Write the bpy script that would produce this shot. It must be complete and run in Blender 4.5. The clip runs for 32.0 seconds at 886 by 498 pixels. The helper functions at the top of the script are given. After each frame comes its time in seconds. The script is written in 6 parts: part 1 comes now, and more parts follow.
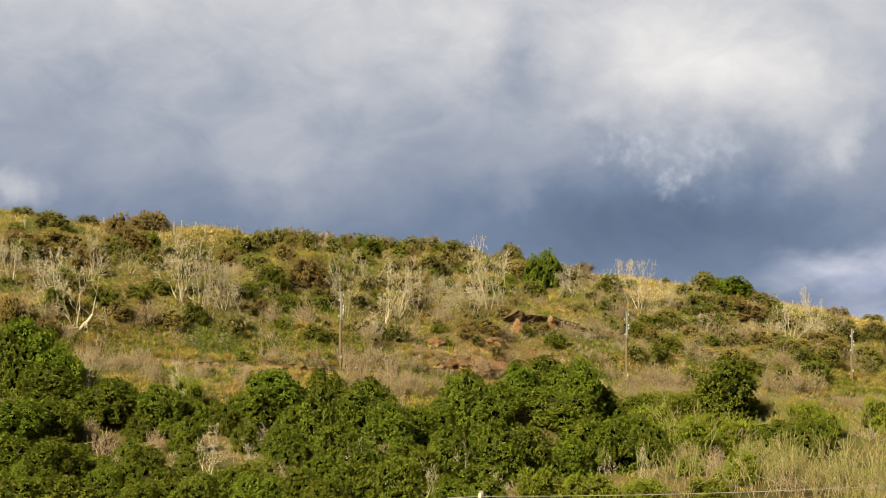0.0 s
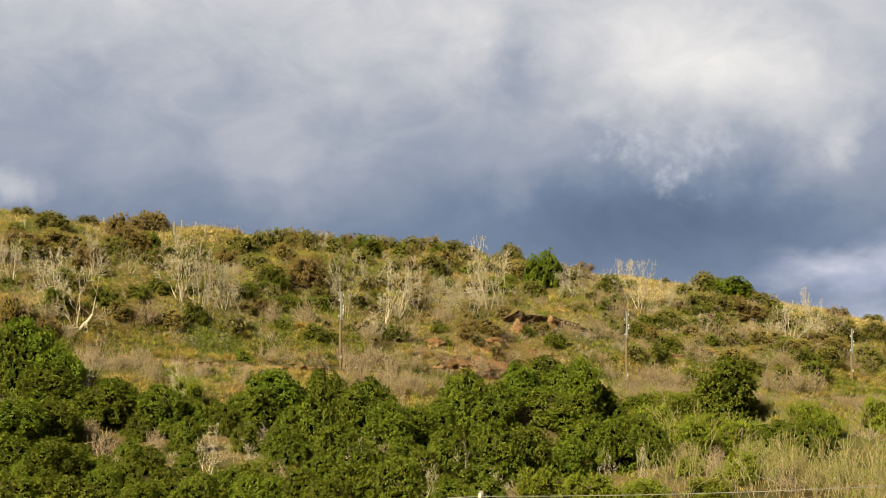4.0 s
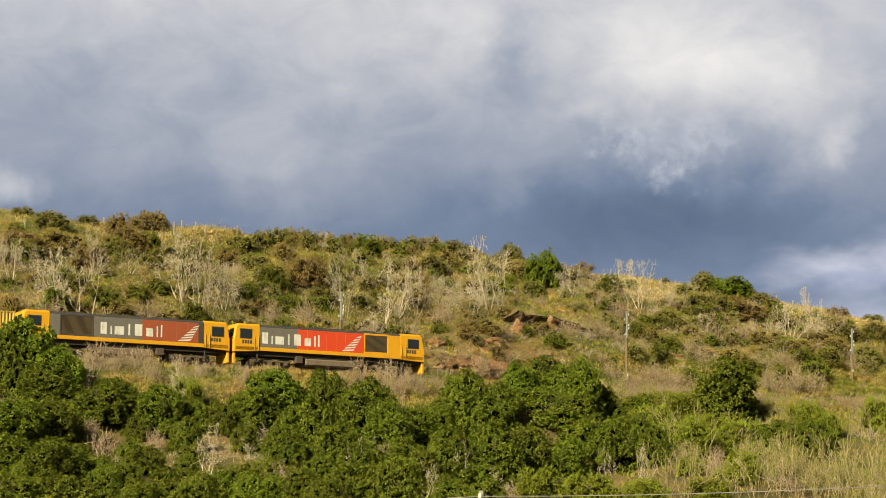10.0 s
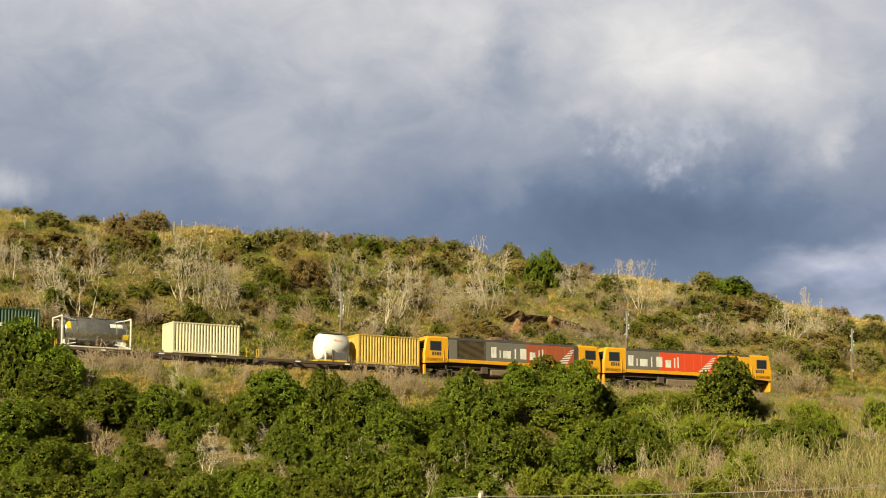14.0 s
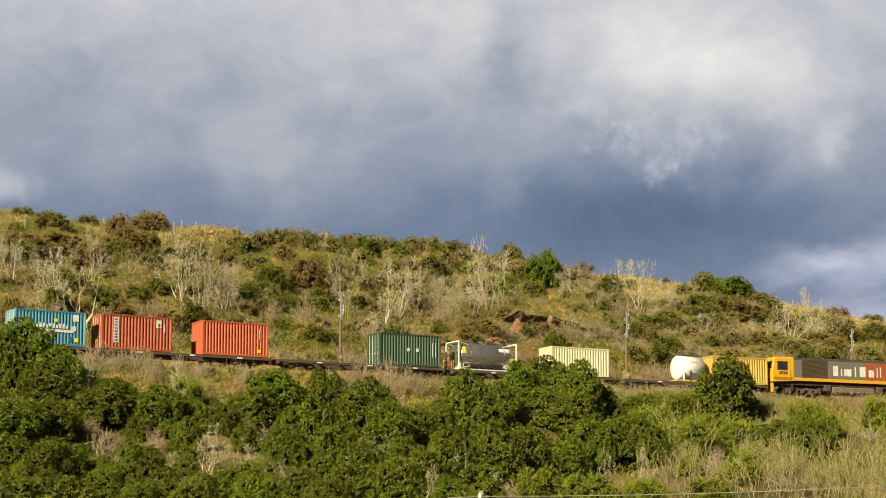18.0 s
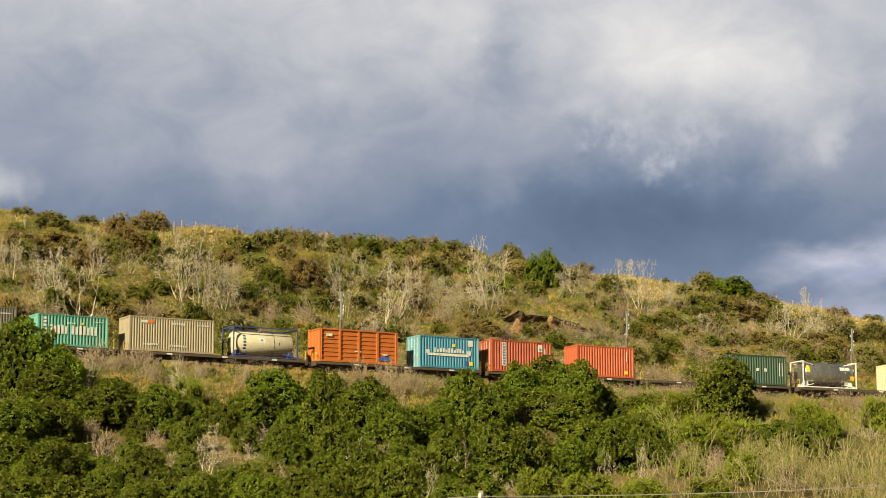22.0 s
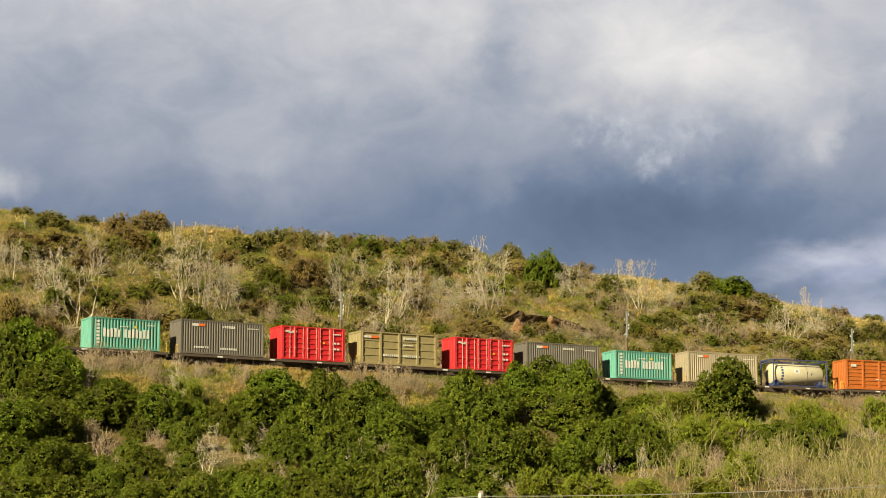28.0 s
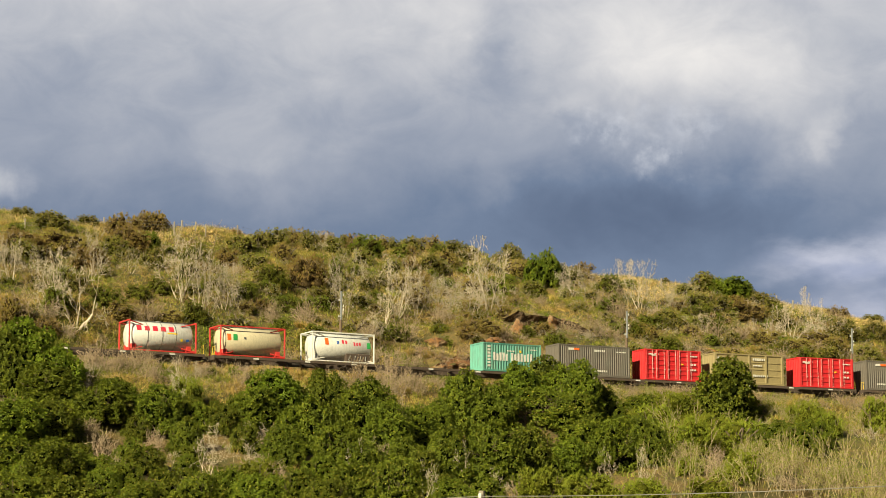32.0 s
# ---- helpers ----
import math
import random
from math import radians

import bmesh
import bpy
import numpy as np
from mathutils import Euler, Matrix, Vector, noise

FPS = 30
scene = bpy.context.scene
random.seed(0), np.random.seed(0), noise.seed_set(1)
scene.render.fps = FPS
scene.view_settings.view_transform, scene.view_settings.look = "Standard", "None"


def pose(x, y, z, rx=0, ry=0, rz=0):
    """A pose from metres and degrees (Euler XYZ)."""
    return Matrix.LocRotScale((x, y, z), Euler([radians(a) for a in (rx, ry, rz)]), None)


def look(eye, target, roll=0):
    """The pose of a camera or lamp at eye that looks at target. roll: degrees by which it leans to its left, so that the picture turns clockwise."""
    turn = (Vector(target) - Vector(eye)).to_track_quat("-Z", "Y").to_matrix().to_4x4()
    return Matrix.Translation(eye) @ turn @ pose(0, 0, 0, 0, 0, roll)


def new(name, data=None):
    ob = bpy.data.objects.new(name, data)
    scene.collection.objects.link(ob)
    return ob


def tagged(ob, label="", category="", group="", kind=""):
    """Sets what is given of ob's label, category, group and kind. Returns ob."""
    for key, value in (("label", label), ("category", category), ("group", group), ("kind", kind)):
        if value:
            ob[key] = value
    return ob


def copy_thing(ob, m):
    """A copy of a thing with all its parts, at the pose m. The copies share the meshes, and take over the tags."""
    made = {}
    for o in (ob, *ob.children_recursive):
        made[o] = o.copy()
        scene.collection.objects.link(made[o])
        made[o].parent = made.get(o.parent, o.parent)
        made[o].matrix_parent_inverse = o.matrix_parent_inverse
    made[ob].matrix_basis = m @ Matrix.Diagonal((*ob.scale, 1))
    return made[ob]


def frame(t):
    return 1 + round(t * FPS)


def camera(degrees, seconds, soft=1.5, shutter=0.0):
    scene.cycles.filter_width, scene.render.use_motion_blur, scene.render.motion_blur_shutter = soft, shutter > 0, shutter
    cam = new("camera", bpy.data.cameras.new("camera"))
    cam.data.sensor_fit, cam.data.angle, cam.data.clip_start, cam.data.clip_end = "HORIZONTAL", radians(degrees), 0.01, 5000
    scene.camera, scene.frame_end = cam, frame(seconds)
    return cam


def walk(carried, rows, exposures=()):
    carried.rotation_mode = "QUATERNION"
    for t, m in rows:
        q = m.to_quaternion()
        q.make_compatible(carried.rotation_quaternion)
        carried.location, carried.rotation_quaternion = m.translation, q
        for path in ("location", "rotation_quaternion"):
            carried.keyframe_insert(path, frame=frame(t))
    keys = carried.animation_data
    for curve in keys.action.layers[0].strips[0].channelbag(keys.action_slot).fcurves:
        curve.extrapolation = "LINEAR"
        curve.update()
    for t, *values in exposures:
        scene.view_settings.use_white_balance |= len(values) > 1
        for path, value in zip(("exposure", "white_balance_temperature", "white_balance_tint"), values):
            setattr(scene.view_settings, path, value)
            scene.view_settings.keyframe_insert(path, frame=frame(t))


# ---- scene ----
# ---------- camera: a tripod in the valley, tilted up at the hillside ----------
EYE = (0.0, 0.0, 1.6)
PITCH = 9.1
cam = camera(22.0, 32.0, soft=0.8, shutter=0.12)
walk(cam, [(0.0, pose(*EYE, 90 + PITCH, 0, 0)), (32.0, pose(*EYE, 90 + PITCH, 0, 0))],
     [(0.0, 0.84), (7.0, 0.84), (12.0, 0.81), (18.0, 0.77), (24.0, 0.77), (32.0, 0.79)])

# ---------- light: low sun behind the camera's left shoulder, broken cloud ----------
SUN_AZ, SUN_EL = radians(212.5), radians(27.0)
TO_SUN = Vector((math.sin(SUN_AZ) * math.cos(SUN_EL), math.cos(SUN_AZ) * math.cos(SUN_EL), math.sin(SUN_EL)))
sun_data = bpy.data.lights.new("sun", "SUN")
sun_data.energy, sun_data.angle, sun_data.color = 5.0, radians(0.53), (1.0, 0.90, 0.58)
sun = new("sun", sun_data)
sun.matrix_basis = look(TO_SUN * 100, (0, 0, 0))


class Nodes:
    """A short way to write node trees."""

    def __init__(self, tree):
        self.tree = tree
        tree.nodes.clear()

    def add(self, kind, **values):
        node = self.tree.nodes.new("ShaderNode" + kind)
        for key, value in values.items():
            self.put(node.inputs[key], value)
        return node

    def put(self, socket, value):
        if isinstance(value, bpy.types.NodeSocket):
            self.tree.links.new(value, socket)
        elif isinstance(value, bpy.types.Node):
            self.tree.links.new(value.outputs[0], socket)
        else:
            socket.default_value = value

    def math(self, op, a, b=0.0, clamp=False):
        node = self.tree.nodes.new("ShaderNodeMath")
        node.operation, node.use_clamp = op, clamp
        self.put(node.inputs[0], a)
        self.put(node.inputs[1], b)
        return node.outputs[0]

    def vec(self, op, a, b=(0, 0, 0)):
        node = self.tree.nodes.new("ShaderNodeVectorMath")
        node.operation = op
        self.put(node.inputs[0], a)
        self.put(node.inputs[1], b)
        return node.outputs["Value"] if op in ("LENGTH", "DISTANCE", "DOT_PRODUCT") else node.outputs[0]

    def noise(self, vector, scale, detail=4.0, rough=0.55, distort=0.0):
        return self.add("TexNoise", Vector=vector, Scale=scale, Detail=detail, Roughness=rough, Distortion=distort).outputs["Fac"]

    def ramp(self, fac, stops):
        node = self.tree.nodes.new("ShaderNodeValToRGB")
        self.put(node.inputs[0], fac)
        e = node.color_ramp.elements
        while len(e) < len(stops):
            e.new(0.5)
        for el, (p, c) in zip(e, stops):
            el.position = p
            el.color = (*c, 1) if len(c) == 3 else c
        return node.outputs[0]

    def mix(self, fac, a, b, blend="MIX"):
        node = self.tree.nodes.new("ShaderNodeMix")
        node.data_type, node.blend_type = "RGBA", blend
        self.put(node.inputs["Factor"], fac)
        ins = [i for i in node.inputs if i.type == "RGBA"]
        for i, v in zip(ins, (a, b)):
            self.put(i, (*v, 1) if isinstance(v, tuple) and len(v) == 3 else v)
        return next(o for o in node.outputs if o.type == "RGBA")

    def span(self, value, lo, hi, to_lo=0.0, to_hi=1.0):
        node = self.tree.nodes.new("ShaderNodeMapRange")
        node.interpolation_type = "SMOOTHSTEP"
        for i, v in enumerate((value, lo, hi, to_lo, to_hi)):
            self.put(node.inputs[i], v)
        return node.outputs[0]


world = bpy.data.worlds.new("sky")
scene.world = world
world.use_nodes = True
w = Nodes(world.node_tree)
nishita = w.add("TexSky")
nishita.sky_type, nishita.sun_disc = "NISHITA", False
nishita.sun_elevation, nishita.sun_rotation = SUN_EL, SUN_AZ
drift = w.noise(w.add("TexCoord").outputs["Generated"], 2.2, 6.0, 0.55)
cover = w.span(drift, 0.38, 0.6)
cloudy = w.mix(w.math("MULTIPLY", cover, 0.7), nishita.outputs[0], (5.2, 5.4, 5.8))
w.put(w.add("OutputWorld").inputs[0], w.add("Background", Color=cloudy, Strength=0.013))


# ---------- materials ----------
MATS = {}


def material(name, build):
    if name not in MATS:
        m = bpy.data.materials.new(name)
        m.use_nodes = True
        MATS[name] = m
        n = Nodes(m.node_tree)
        shader = build(n)
        n.put(n.add("OutputMaterial").inputs[0], shader)
    return MATS[name]


def coords(n, which="Object"):
    return n.add("TexCoord").outputs[which]


def paint(name, color, rough=0.5, metal=0.0, dirt=0.35, dirt_color=(0.10, 0.07, 0.045), scale=1.0):
    """Weathered paint: streaks of grime running down, blotches, a slight tone change from thing to thing."""

    def build(n):
        c = coords(n)
        blotch = n.noise(c, 1.3 * scale, 5.0, 0.6)
        streak = n.noise(n.vec("MULTIPLY", c, (5.0, 5.0, 0.5)), 1.6 * scale, 4.0, 0.6)
        fine = n.noise(c, 18 * scale, 3.0)
        grime = n.math("MULTIPLY", n.span(n.math("ADD", n.math("MULTIPLY", blotch, 0.5), n.math("MULTIPLY", streak, 0.5)), 0.44, 0.66), dirt)
        tone = n.mix(n.span(fine, 0.3, 0.7), tuple(v * 0.9 for v in color), tuple(min(1, v * 1.07) for v in color))
        col = n.mix(grime, tone, dirt_color)
        bump = n.add("Bump", Strength=0.15, Distance=0.01, Height=fine)
        return n.add("BsdfPrincipled", **{"Base Color": col, "Roughness": n.span(blotch, 0.3, 0.7, rough - 0.1, rough + 0.15), "Metallic": metal, "Normal": bump})

    return material(name, build)


def leafy(name, dark, light, dry=(0.30, 0.22, 0.08), dry_amount=0.1, glow=0.3, rough=0.45):
    """Leaves: colour varies from leaf to leaf, from plant to plant and in patches."""

    def build(n):
        g = n.add("NewGeometry")
        island = g.outputs["Random Per Island"]
        c = coords(n)
        patch = n.noise(c, 0.9, 3.0)
        which = n.add("ObjectInfo").outputs["Random"]
        f = n.math("ADD", n.math("MULTIPLY", island, 0.55), n.math("MULTIPLY", n.span(patch, 0.3, 0.7), 0.3))
        f = n.math("ADD", f, n.math("MULTIPLY", which, 0.15))
        col = n.mix(f, dark, light)
        old = n.math("LESS_THAN", n.math("FRACT", n.math("MULTIPLY", island, 37.7)), dry_amount)
        col = n.mix(old, col, dry)
        hsv = n.add("HueSaturation", Hue=n.math("ADD", 0.485, n.math("MULTIPLY", which, 0.03)), Value=n.math("ADD", 0.85, n.math("MULTIPLY", which, 0.3)), Color=col)
        front = n.add("BsdfPrincipled", **{"Base Color": hsv, "Roughness": rough, "Specular IOR Level": 0.35})
        back = n.add("BsdfTranslucent", Color=n.mix(1.0, hsv.outputs[0], (1.0, 1.0, 0.55), "MULTIPLY"))
        mixed = n.add("MixShader")
        n.put(mixed.inputs[0], glow)
        n.put(mixed.inputs[1], front)
        n.put(mixed.inputs[2], back)
        return mixed

    return material(name, build)


def grassy(name, straw, straw2, green, green2, balance=0.5, glow=0.25):
    """Grass blades and field: straw and green in drifts of a few metres."""

    def build(n):
        g = n.add("NewGeometry")
        island = g.outputs["Random Per Island"]
        c = coords(n)
        drift_a = n.noise(c, 0.16, 4.0, 0.6)
        drift_b = n.noise(n.vec("ADD", c, (40, 10, 5)), 0.7, 3.0, 0.6)
        f = n.math("ADD", n.math("MULTIPLY", drift_a, 0.65), n.math("MULTIPLY", drift_b, 0.35))
        f = n.math("ADD", f, n.math("MULTIPLY", n.math("SUBTRACT", island, 0.5), 0.16))
        f = n.span(f, balance - 0.07, balance + 0.07)
        col = n.mix(f, n.mix(island, straw, straw2), n.mix(island, green, green2))
        tuft = n.span(n.noise(c, 2.3, 3.0, 0.6), 0.36, 0.64, 0.5, 1.75)
        col = n.add("HueSaturation", Value=tuft, Color=col).outputs[0]
        front = n.add("BsdfPrincipled", **{"Base Color": col, "Roughness": 0.75, "Specular IOR Level": 0.2})
        back = n.add("BsdfTranslucent", Color=col)
        mixed = n.add("MixShader")
        n.put(mixed.inputs[0], glow)
        n.put(mixed.inputs[1], front)
        n.put(mixed.inputs[2], back)
        return mixed

    return material(name, build)


def barky(name, a, b, scale=6.0):
    def build(n):
        c = coords(n)
        f = n.noise(n.vec("MULTIPLY", c, (1, 1, 0.35)), scale, 4.0, 0.6)
        which = n.add("NewGeometry").outputs["Random Per Island"]
        col = n.mix(n.math("ADD", n.math("MULTIPLY", n.span(f, 0.3, 0.7), 0.6), n.math("MULTIPLY", which, 0.4)), a, b)
        return n.add("BsdfPrincipled", **{"Base Color": col, "Roughness": 0.85, "Normal": n.add("Bump", Strength=0.4, Distance=0.03, Height=f)})

    return material(name, build)


# ---------- the plan: a straight railway on a bench across the hillside ----------
TH = radians(61.25)
ALONG = Vector((math.sin(TH), math.cos(TH), 0))  # the way the train goes
UPHILL = Vector((-math.cos(TH), math.sin(TH), 0))
ORIGIN = Vector((-9.63, 198.0, 0))
RAIL = 22.3
HEAD = 90 - 61.25  # heading of the line in degrees


def at(s, v, z=0.0):
    """World place from metres along the line, metres uphill of it, and height."""
    p = ORIGIN + ALONG * s + UPHILL * v
    return Vector((p.x, p.y, z))


def bend(s):
    """How far the line swings downhill of its straight course where it curves."""
    q = np.clip(np.asarray(s, float) - 12.0, 0, 250)
    return np.where(q < 63, q * q / 740, 63 * 63 / 740 + (q - 63) * 63 / 370)


def on_line(s, z=RAIL):
    """Place and heading on the curved line, as a matrix."""
    turn = math.degrees(math.atan(min(max(s - 12.0, 0), 63) / 370))
    return Matrix.Translation(at(s, -float(bend(s)), z)) @ pose(0, 0, 0, 0, 0, HEAD - turn)


CREST = [(-400, 36), (-60, 42.6), (-14.5, 43.4), (4.5, 42.9), (12.6, 42.6), (22, 42.4), (32, 42.6), (43, 42.5), (51, 42), (59, 41.6), (71, 41.5), (80, 40.6), (88, 39.5), (97, 38.7), (104, 38.2), (130, 35.5), (400, 27)]
SHAPE = [(-2000, -14), (-900, -10), (-400, -4), (-178, 0.0), (-150, 1.7), (-138, 2.4), (-100, 3.4), (-70, 5.2), (-40, 9.3), (-22, 14.0), (-11, 18.6), (-5.5, 21.0), (-3.2, 21.6), (3.4, 21.7)]
RISE = [(3.4, 0.0), (6, 0.10), (10, 0.27), (20, 0.50), (35, 0.79), (47, 0.96), (53, 1.0), (75, 1.0), (120, 0.8), (260, 0.2), (700, -0.2), (2500, -0.4)]


def lerp(table, x):
    return np.interp(x, [a for a, _ in table], [b for _, b in table])


def wav(s, v, a, b, ph):
    return np.sin(s * a + v * b + ph)


def height(s, v):
    """Height of the ground; numbers or arrays."""
    s, v = np.asarray(s, float), np.asarray(v, float)
    v = v + bend(s) * np.clip(1 - (v + bend(s) - 3.4) / 11, 0, 1)
    z = np.where(v <= 3.4, lerp(SHAPE, v), 21.7 + (lerp(CREST, s) - 21.7) * lerp(RISE, v))
    far = np.clip((np.abs(v) - 3.6) / 6.0, 0, 1)
    lumps = 0.45 * wav(s, v, 0.21, 0.13, 0.4) + 0.35 * wav(s, v, -0.17, 0.31, 1.7) + 0.22 * wav(s, v, 0.47, -0.39, 2.9) + 0.14 * wav(s, v, 0.9, 0.8, 0.9)
    crest_calm = 1 - 0.65 * np.clip(1 - np.abs(v - 55) / 14, 0, 1)
    return z + lumps * far * crest_calm * 1.1


def ground(s, v):
    return at(s, v, float(height(s, v)))


def np_mesh(name, verts, faces):
    """A mesh from arrays: faces all of one size."""
    verts, faces = np.asarray(verts, np.float32), np.asarray(faces, np.int32)
    me = bpy.data.meshes.new(name)
    me.vertices.add(len(verts))
    me.vertices.foreach_set("co", verts.ravel())
    k = faces.shape[1]
    me.loops.add(faces.size)
    me.loops.foreach_set("vertex_index", faces.ravel())
    me.polygons.add(len(faces))
    me.polygons.foreach_set("loop_start", np.arange(0, faces.size, k, dtype=np.int32))
    me.update(calc_edges=True)
    return me


def part(name, bm, mat, parent, label=""):
    """Links a bmesh (or a mesh) as one mesh object under a thing."""
    if isinstance(bm, bmesh.types.BMesh):
        me = bpy.data.meshes.new(name)
        bm.to_mesh(me)
        bm.free()
    else:
        me = bm
    if mat and not me.materials:
        me.materials.append(mat)
    ob = new(name, me)
    ob.parent = parent
    if label:
        tagged(ob, label)
    return ob


def thing(name, m, label, category, group="", kind=""):
    ob = new(name)
    ob.empty_display_size = 0.2
    ob.matrix_basis = m
    return tagged(ob, label, category, group, kind)


def box(bm, x0, x1, y0, y1, z0, z1, bevel=0.0):
    vs = [bm.verts.new((x, y, z)) for x in (x0, x1) for y in (y0, y1) for z in (z0, z1)]
    fs = [(0, 1, 3, 2), (4, 6, 7, 5), (0, 4, 5, 1), (2, 3, 7, 6), (0, 2, 6, 4), (1, 5, 7, 3)]
    made = [bm.faces.new([vs[i] for i in f]) for f in fs]
    if bevel:
        edges = list({e for f in made for e in f.edges})
        bmesh.ops.bevel(bm, geom=edges, offset=bevel, segments=1, affect="EDGES")
    return bm


def boxes(*list_of, bevel=0.0):
    bm = bmesh.new()
    for b in list_of:
        box(bm, *b, bevel=bevel)
    return bm


def tube(bm, a, b, r0, r1=None, seg=8):
    """A tapered rod from a to b."""
    a, b = Vector(a), Vector(b)
    r1 = r0 if r1 is None else r1
    q = (b - a).to_track_quat("Z", "Y")
    rings = []
    for p, r in ((a, r0), (b, r1)):
        rings.append([bm.verts.new(p + q @ Vector((math.cos(t) * r, math.sin(t) * r, 0))) for t in (2 * math.pi * i / seg for i in range(seg))])
    for i in range(seg):
        bm.faces.new((rings[0][i], rings[0][(i + 1) % seg], rings[1][(i + 1) % seg], rings[1][i]))
    bm.faces.new(rings[0][::-1])
    bm.faces.new(rings[1])
    return bm


# ---------- ground ----------
def steps(points):
    out = []
    for (a, b, d) in points:
        out += list(np.arange(a, b, d))
    return np.array(out + [points[-1][1]])


GS = steps([(-2600, -600, 250), (-600, -120, 30), (-120, -45, 5), (-45, 130, 0.9), (130, 300, 8), (300, 2600, 230)])
GV = steps([(-2300, -400, 190), (-400, -120, 20), (-120, -40, 3), (-40, 70, 0.8), (70, 130, 5), (130, 500, 37), (500, 2400, 190)])


def soil(n):
    c = coords(n)
    big = n.noise(c, 0.12, 4.0, 0.6)
    mid = n.noise(c, 0.8, 5.0, 0.65)
    fine = n.noise(c, 7.0, 5.0, 0.7)
    grass = n.mix(n.span(n.math("ADD", n.math("MULTIPLY", big, 0.6), n.math("MULTIPLY", mid, 0.4)), 0.42, 0.58), (0.20, 0.132, 0.042), (0.085, 0.085, 0.017))
    col = n.mix(n.span(fine, 0.4, 0.75), grass, (0.045, 0.03, 0.015))
    # bare clay in the cut bank above the line
    clay = n.mix(n.span(mid, 0.3, 0.7), (0.30, 0.115, 0.03), (0.17, 0.085, 0.04))
    patch = n.math("SUBTRACT", 1.0, n.vec("LENGTH", n.vec("MULTIPLY", n.vec("SUBTRACT", c, (CLAY.x, CLAY.y, CLAY.z)), (0.075, 0.075, 0.28))))
    patch = n.math("ADD", patch, n.math("MULTIPLY", n.math("SUBTRACT", mid, 0.5), 2.6))
    col = n.mix(n.span(patch, 0.5, 0.75), col, clay)
    bump = n.add("Bump", Strength=0.8, Distance=0.25, Height=n.math("ADD", mid, n.math("MULTIPLY", fine, 0.4)))
    return n.add("BsdfPrincipled", **{"Base Color": col, "Roughness": 0.95, "Normal": bump})


CLAY = at(20, 9, 25.0)
ss, vv = np.meshgrid(GS, GV, indexing="ij")
zz = height(ss, vv)
gx = ORIGIN.x + ALONG.x * ss + UPHILL.x * vv
gy = ORIGIN.y + ALONG.y * ss + UPHILL.y * vv
a, b = len(GS), len(GV)
idx = np.arange(a * b).reshape(a, b)
quads = np.stack([idx[:-1, :-1], idx[1:, :-1], idx[1:, 1:], idx[:-1, 1:]], -1).reshape(-1, 4)
ground_mesh = np_mesh("ground", np.stack([gx, gy, zz], -1).reshape(-1, 3), quads)
ground_mesh.polygons.foreach_set("use_smooth", np.ones(len(quads), bool))
ground_mesh.materials.append(material("hillside_soil", soil))
tagged(new("ground", ground_mesh), "rough grassy hillside with bare orange clay patches", "hillside", kind="structure")

# ---------- the line: ballast, sleepers, rails ----------
track = thing("railway_track", Matrix.Translation(at(0, 0, 0)) @ pose(0, 0, 0, 0, 0, HEAD), "single railway track on a grey ballast bench", "railway track", kind="structure")
ballast_mat = material("ballast", lambda n: n.add("BsdfPrincipled", **{"Base Color": n.ramp(n.noise(coords(n), 14.0, 6.0, 0.7), [(0.3, (0.05, 0.043, 0.036)), (0.7, (0.24, 0.20, 0.16))]), "Roughness": 0.95, "Normal": n.add("Bump", Strength=1.0, Distance=0.08, Height=n.noise(coords(n), 14.0, 6.0, 0.7))}))
steel_mat = paint("rail_steel", (0.16, 0.11, 0.08), 0.5, 0.6, 0.5)
sleeper_mat = paint("sleeper_wood", (0.13, 0.10, 0.075), 0.9, 0.0, 0.4)
bm = bmesh.new()
prof = [(-2.7, 21.55), (-1.55, 22.0), (1.55, 22.0), (2.9, 21.62)]
rows_ = []
for x in np.linspace(-700, 700, 281):
    rows_.append([bm.verts.new((x, y - float(bend(x)), z + (0.03 * math.sin(x * 1.7 + y) if abs(x) < 120 else 0))) for y, z in prof])
for r0, r1 in zip(rows_, rows_[1:]):
    for i in range(3):
        bm.faces.new((r0[i], r1[i], r1[i + 1], r0[i + 1]))
part("ballast_bed", bm, ballast_mat, track)
RAIL_SECTION = [(-0.07, 22.03), (0.07, 22.03), (0.07, 22.05), (0.012, 22.06), (0.012, 22.15), (0.035, 22.165), (0.035, 22.2), (-0.035, 22.2), (-0.035, 22.165), (-0.012, 22.15), (-0.012, 22.06), (-0.07, 22.05)]
for y in (-0.57, 0.57):
    bm = bmesh.new()
    rings_ = [[bm.verts.new((x, y + dy - float(bend(x)), z)) for dy, z in RAIL_SECTION] for x in np.linspace(-700, 700, 281)]
    for r0, r1 in zip(rings_, rings_[1:]):
        for i in range(12):
            bm.faces.new((r0[i], r1[i], r1[(i + 1) % 12], r0[(i + 1) % 12]))
    part("rail", bm, steel_mat, track)
sl = boxes((-0.1, 0.1, -1.05, 1.05, 21.94, 22.03), bevel=0.008)
sl_mesh = bpy.data.meshes.new("sleeper")
sl.to_mesh(sl_mesh)
sl.free()
sl_mesh.materials.append(sleeper_mat)
for i in range(220):
    o = part("sleeper", sl_mesh, None, track)
    o.location = (-35 + i * 0.61, -float(bend(-35 + i * 0.61)), 0)


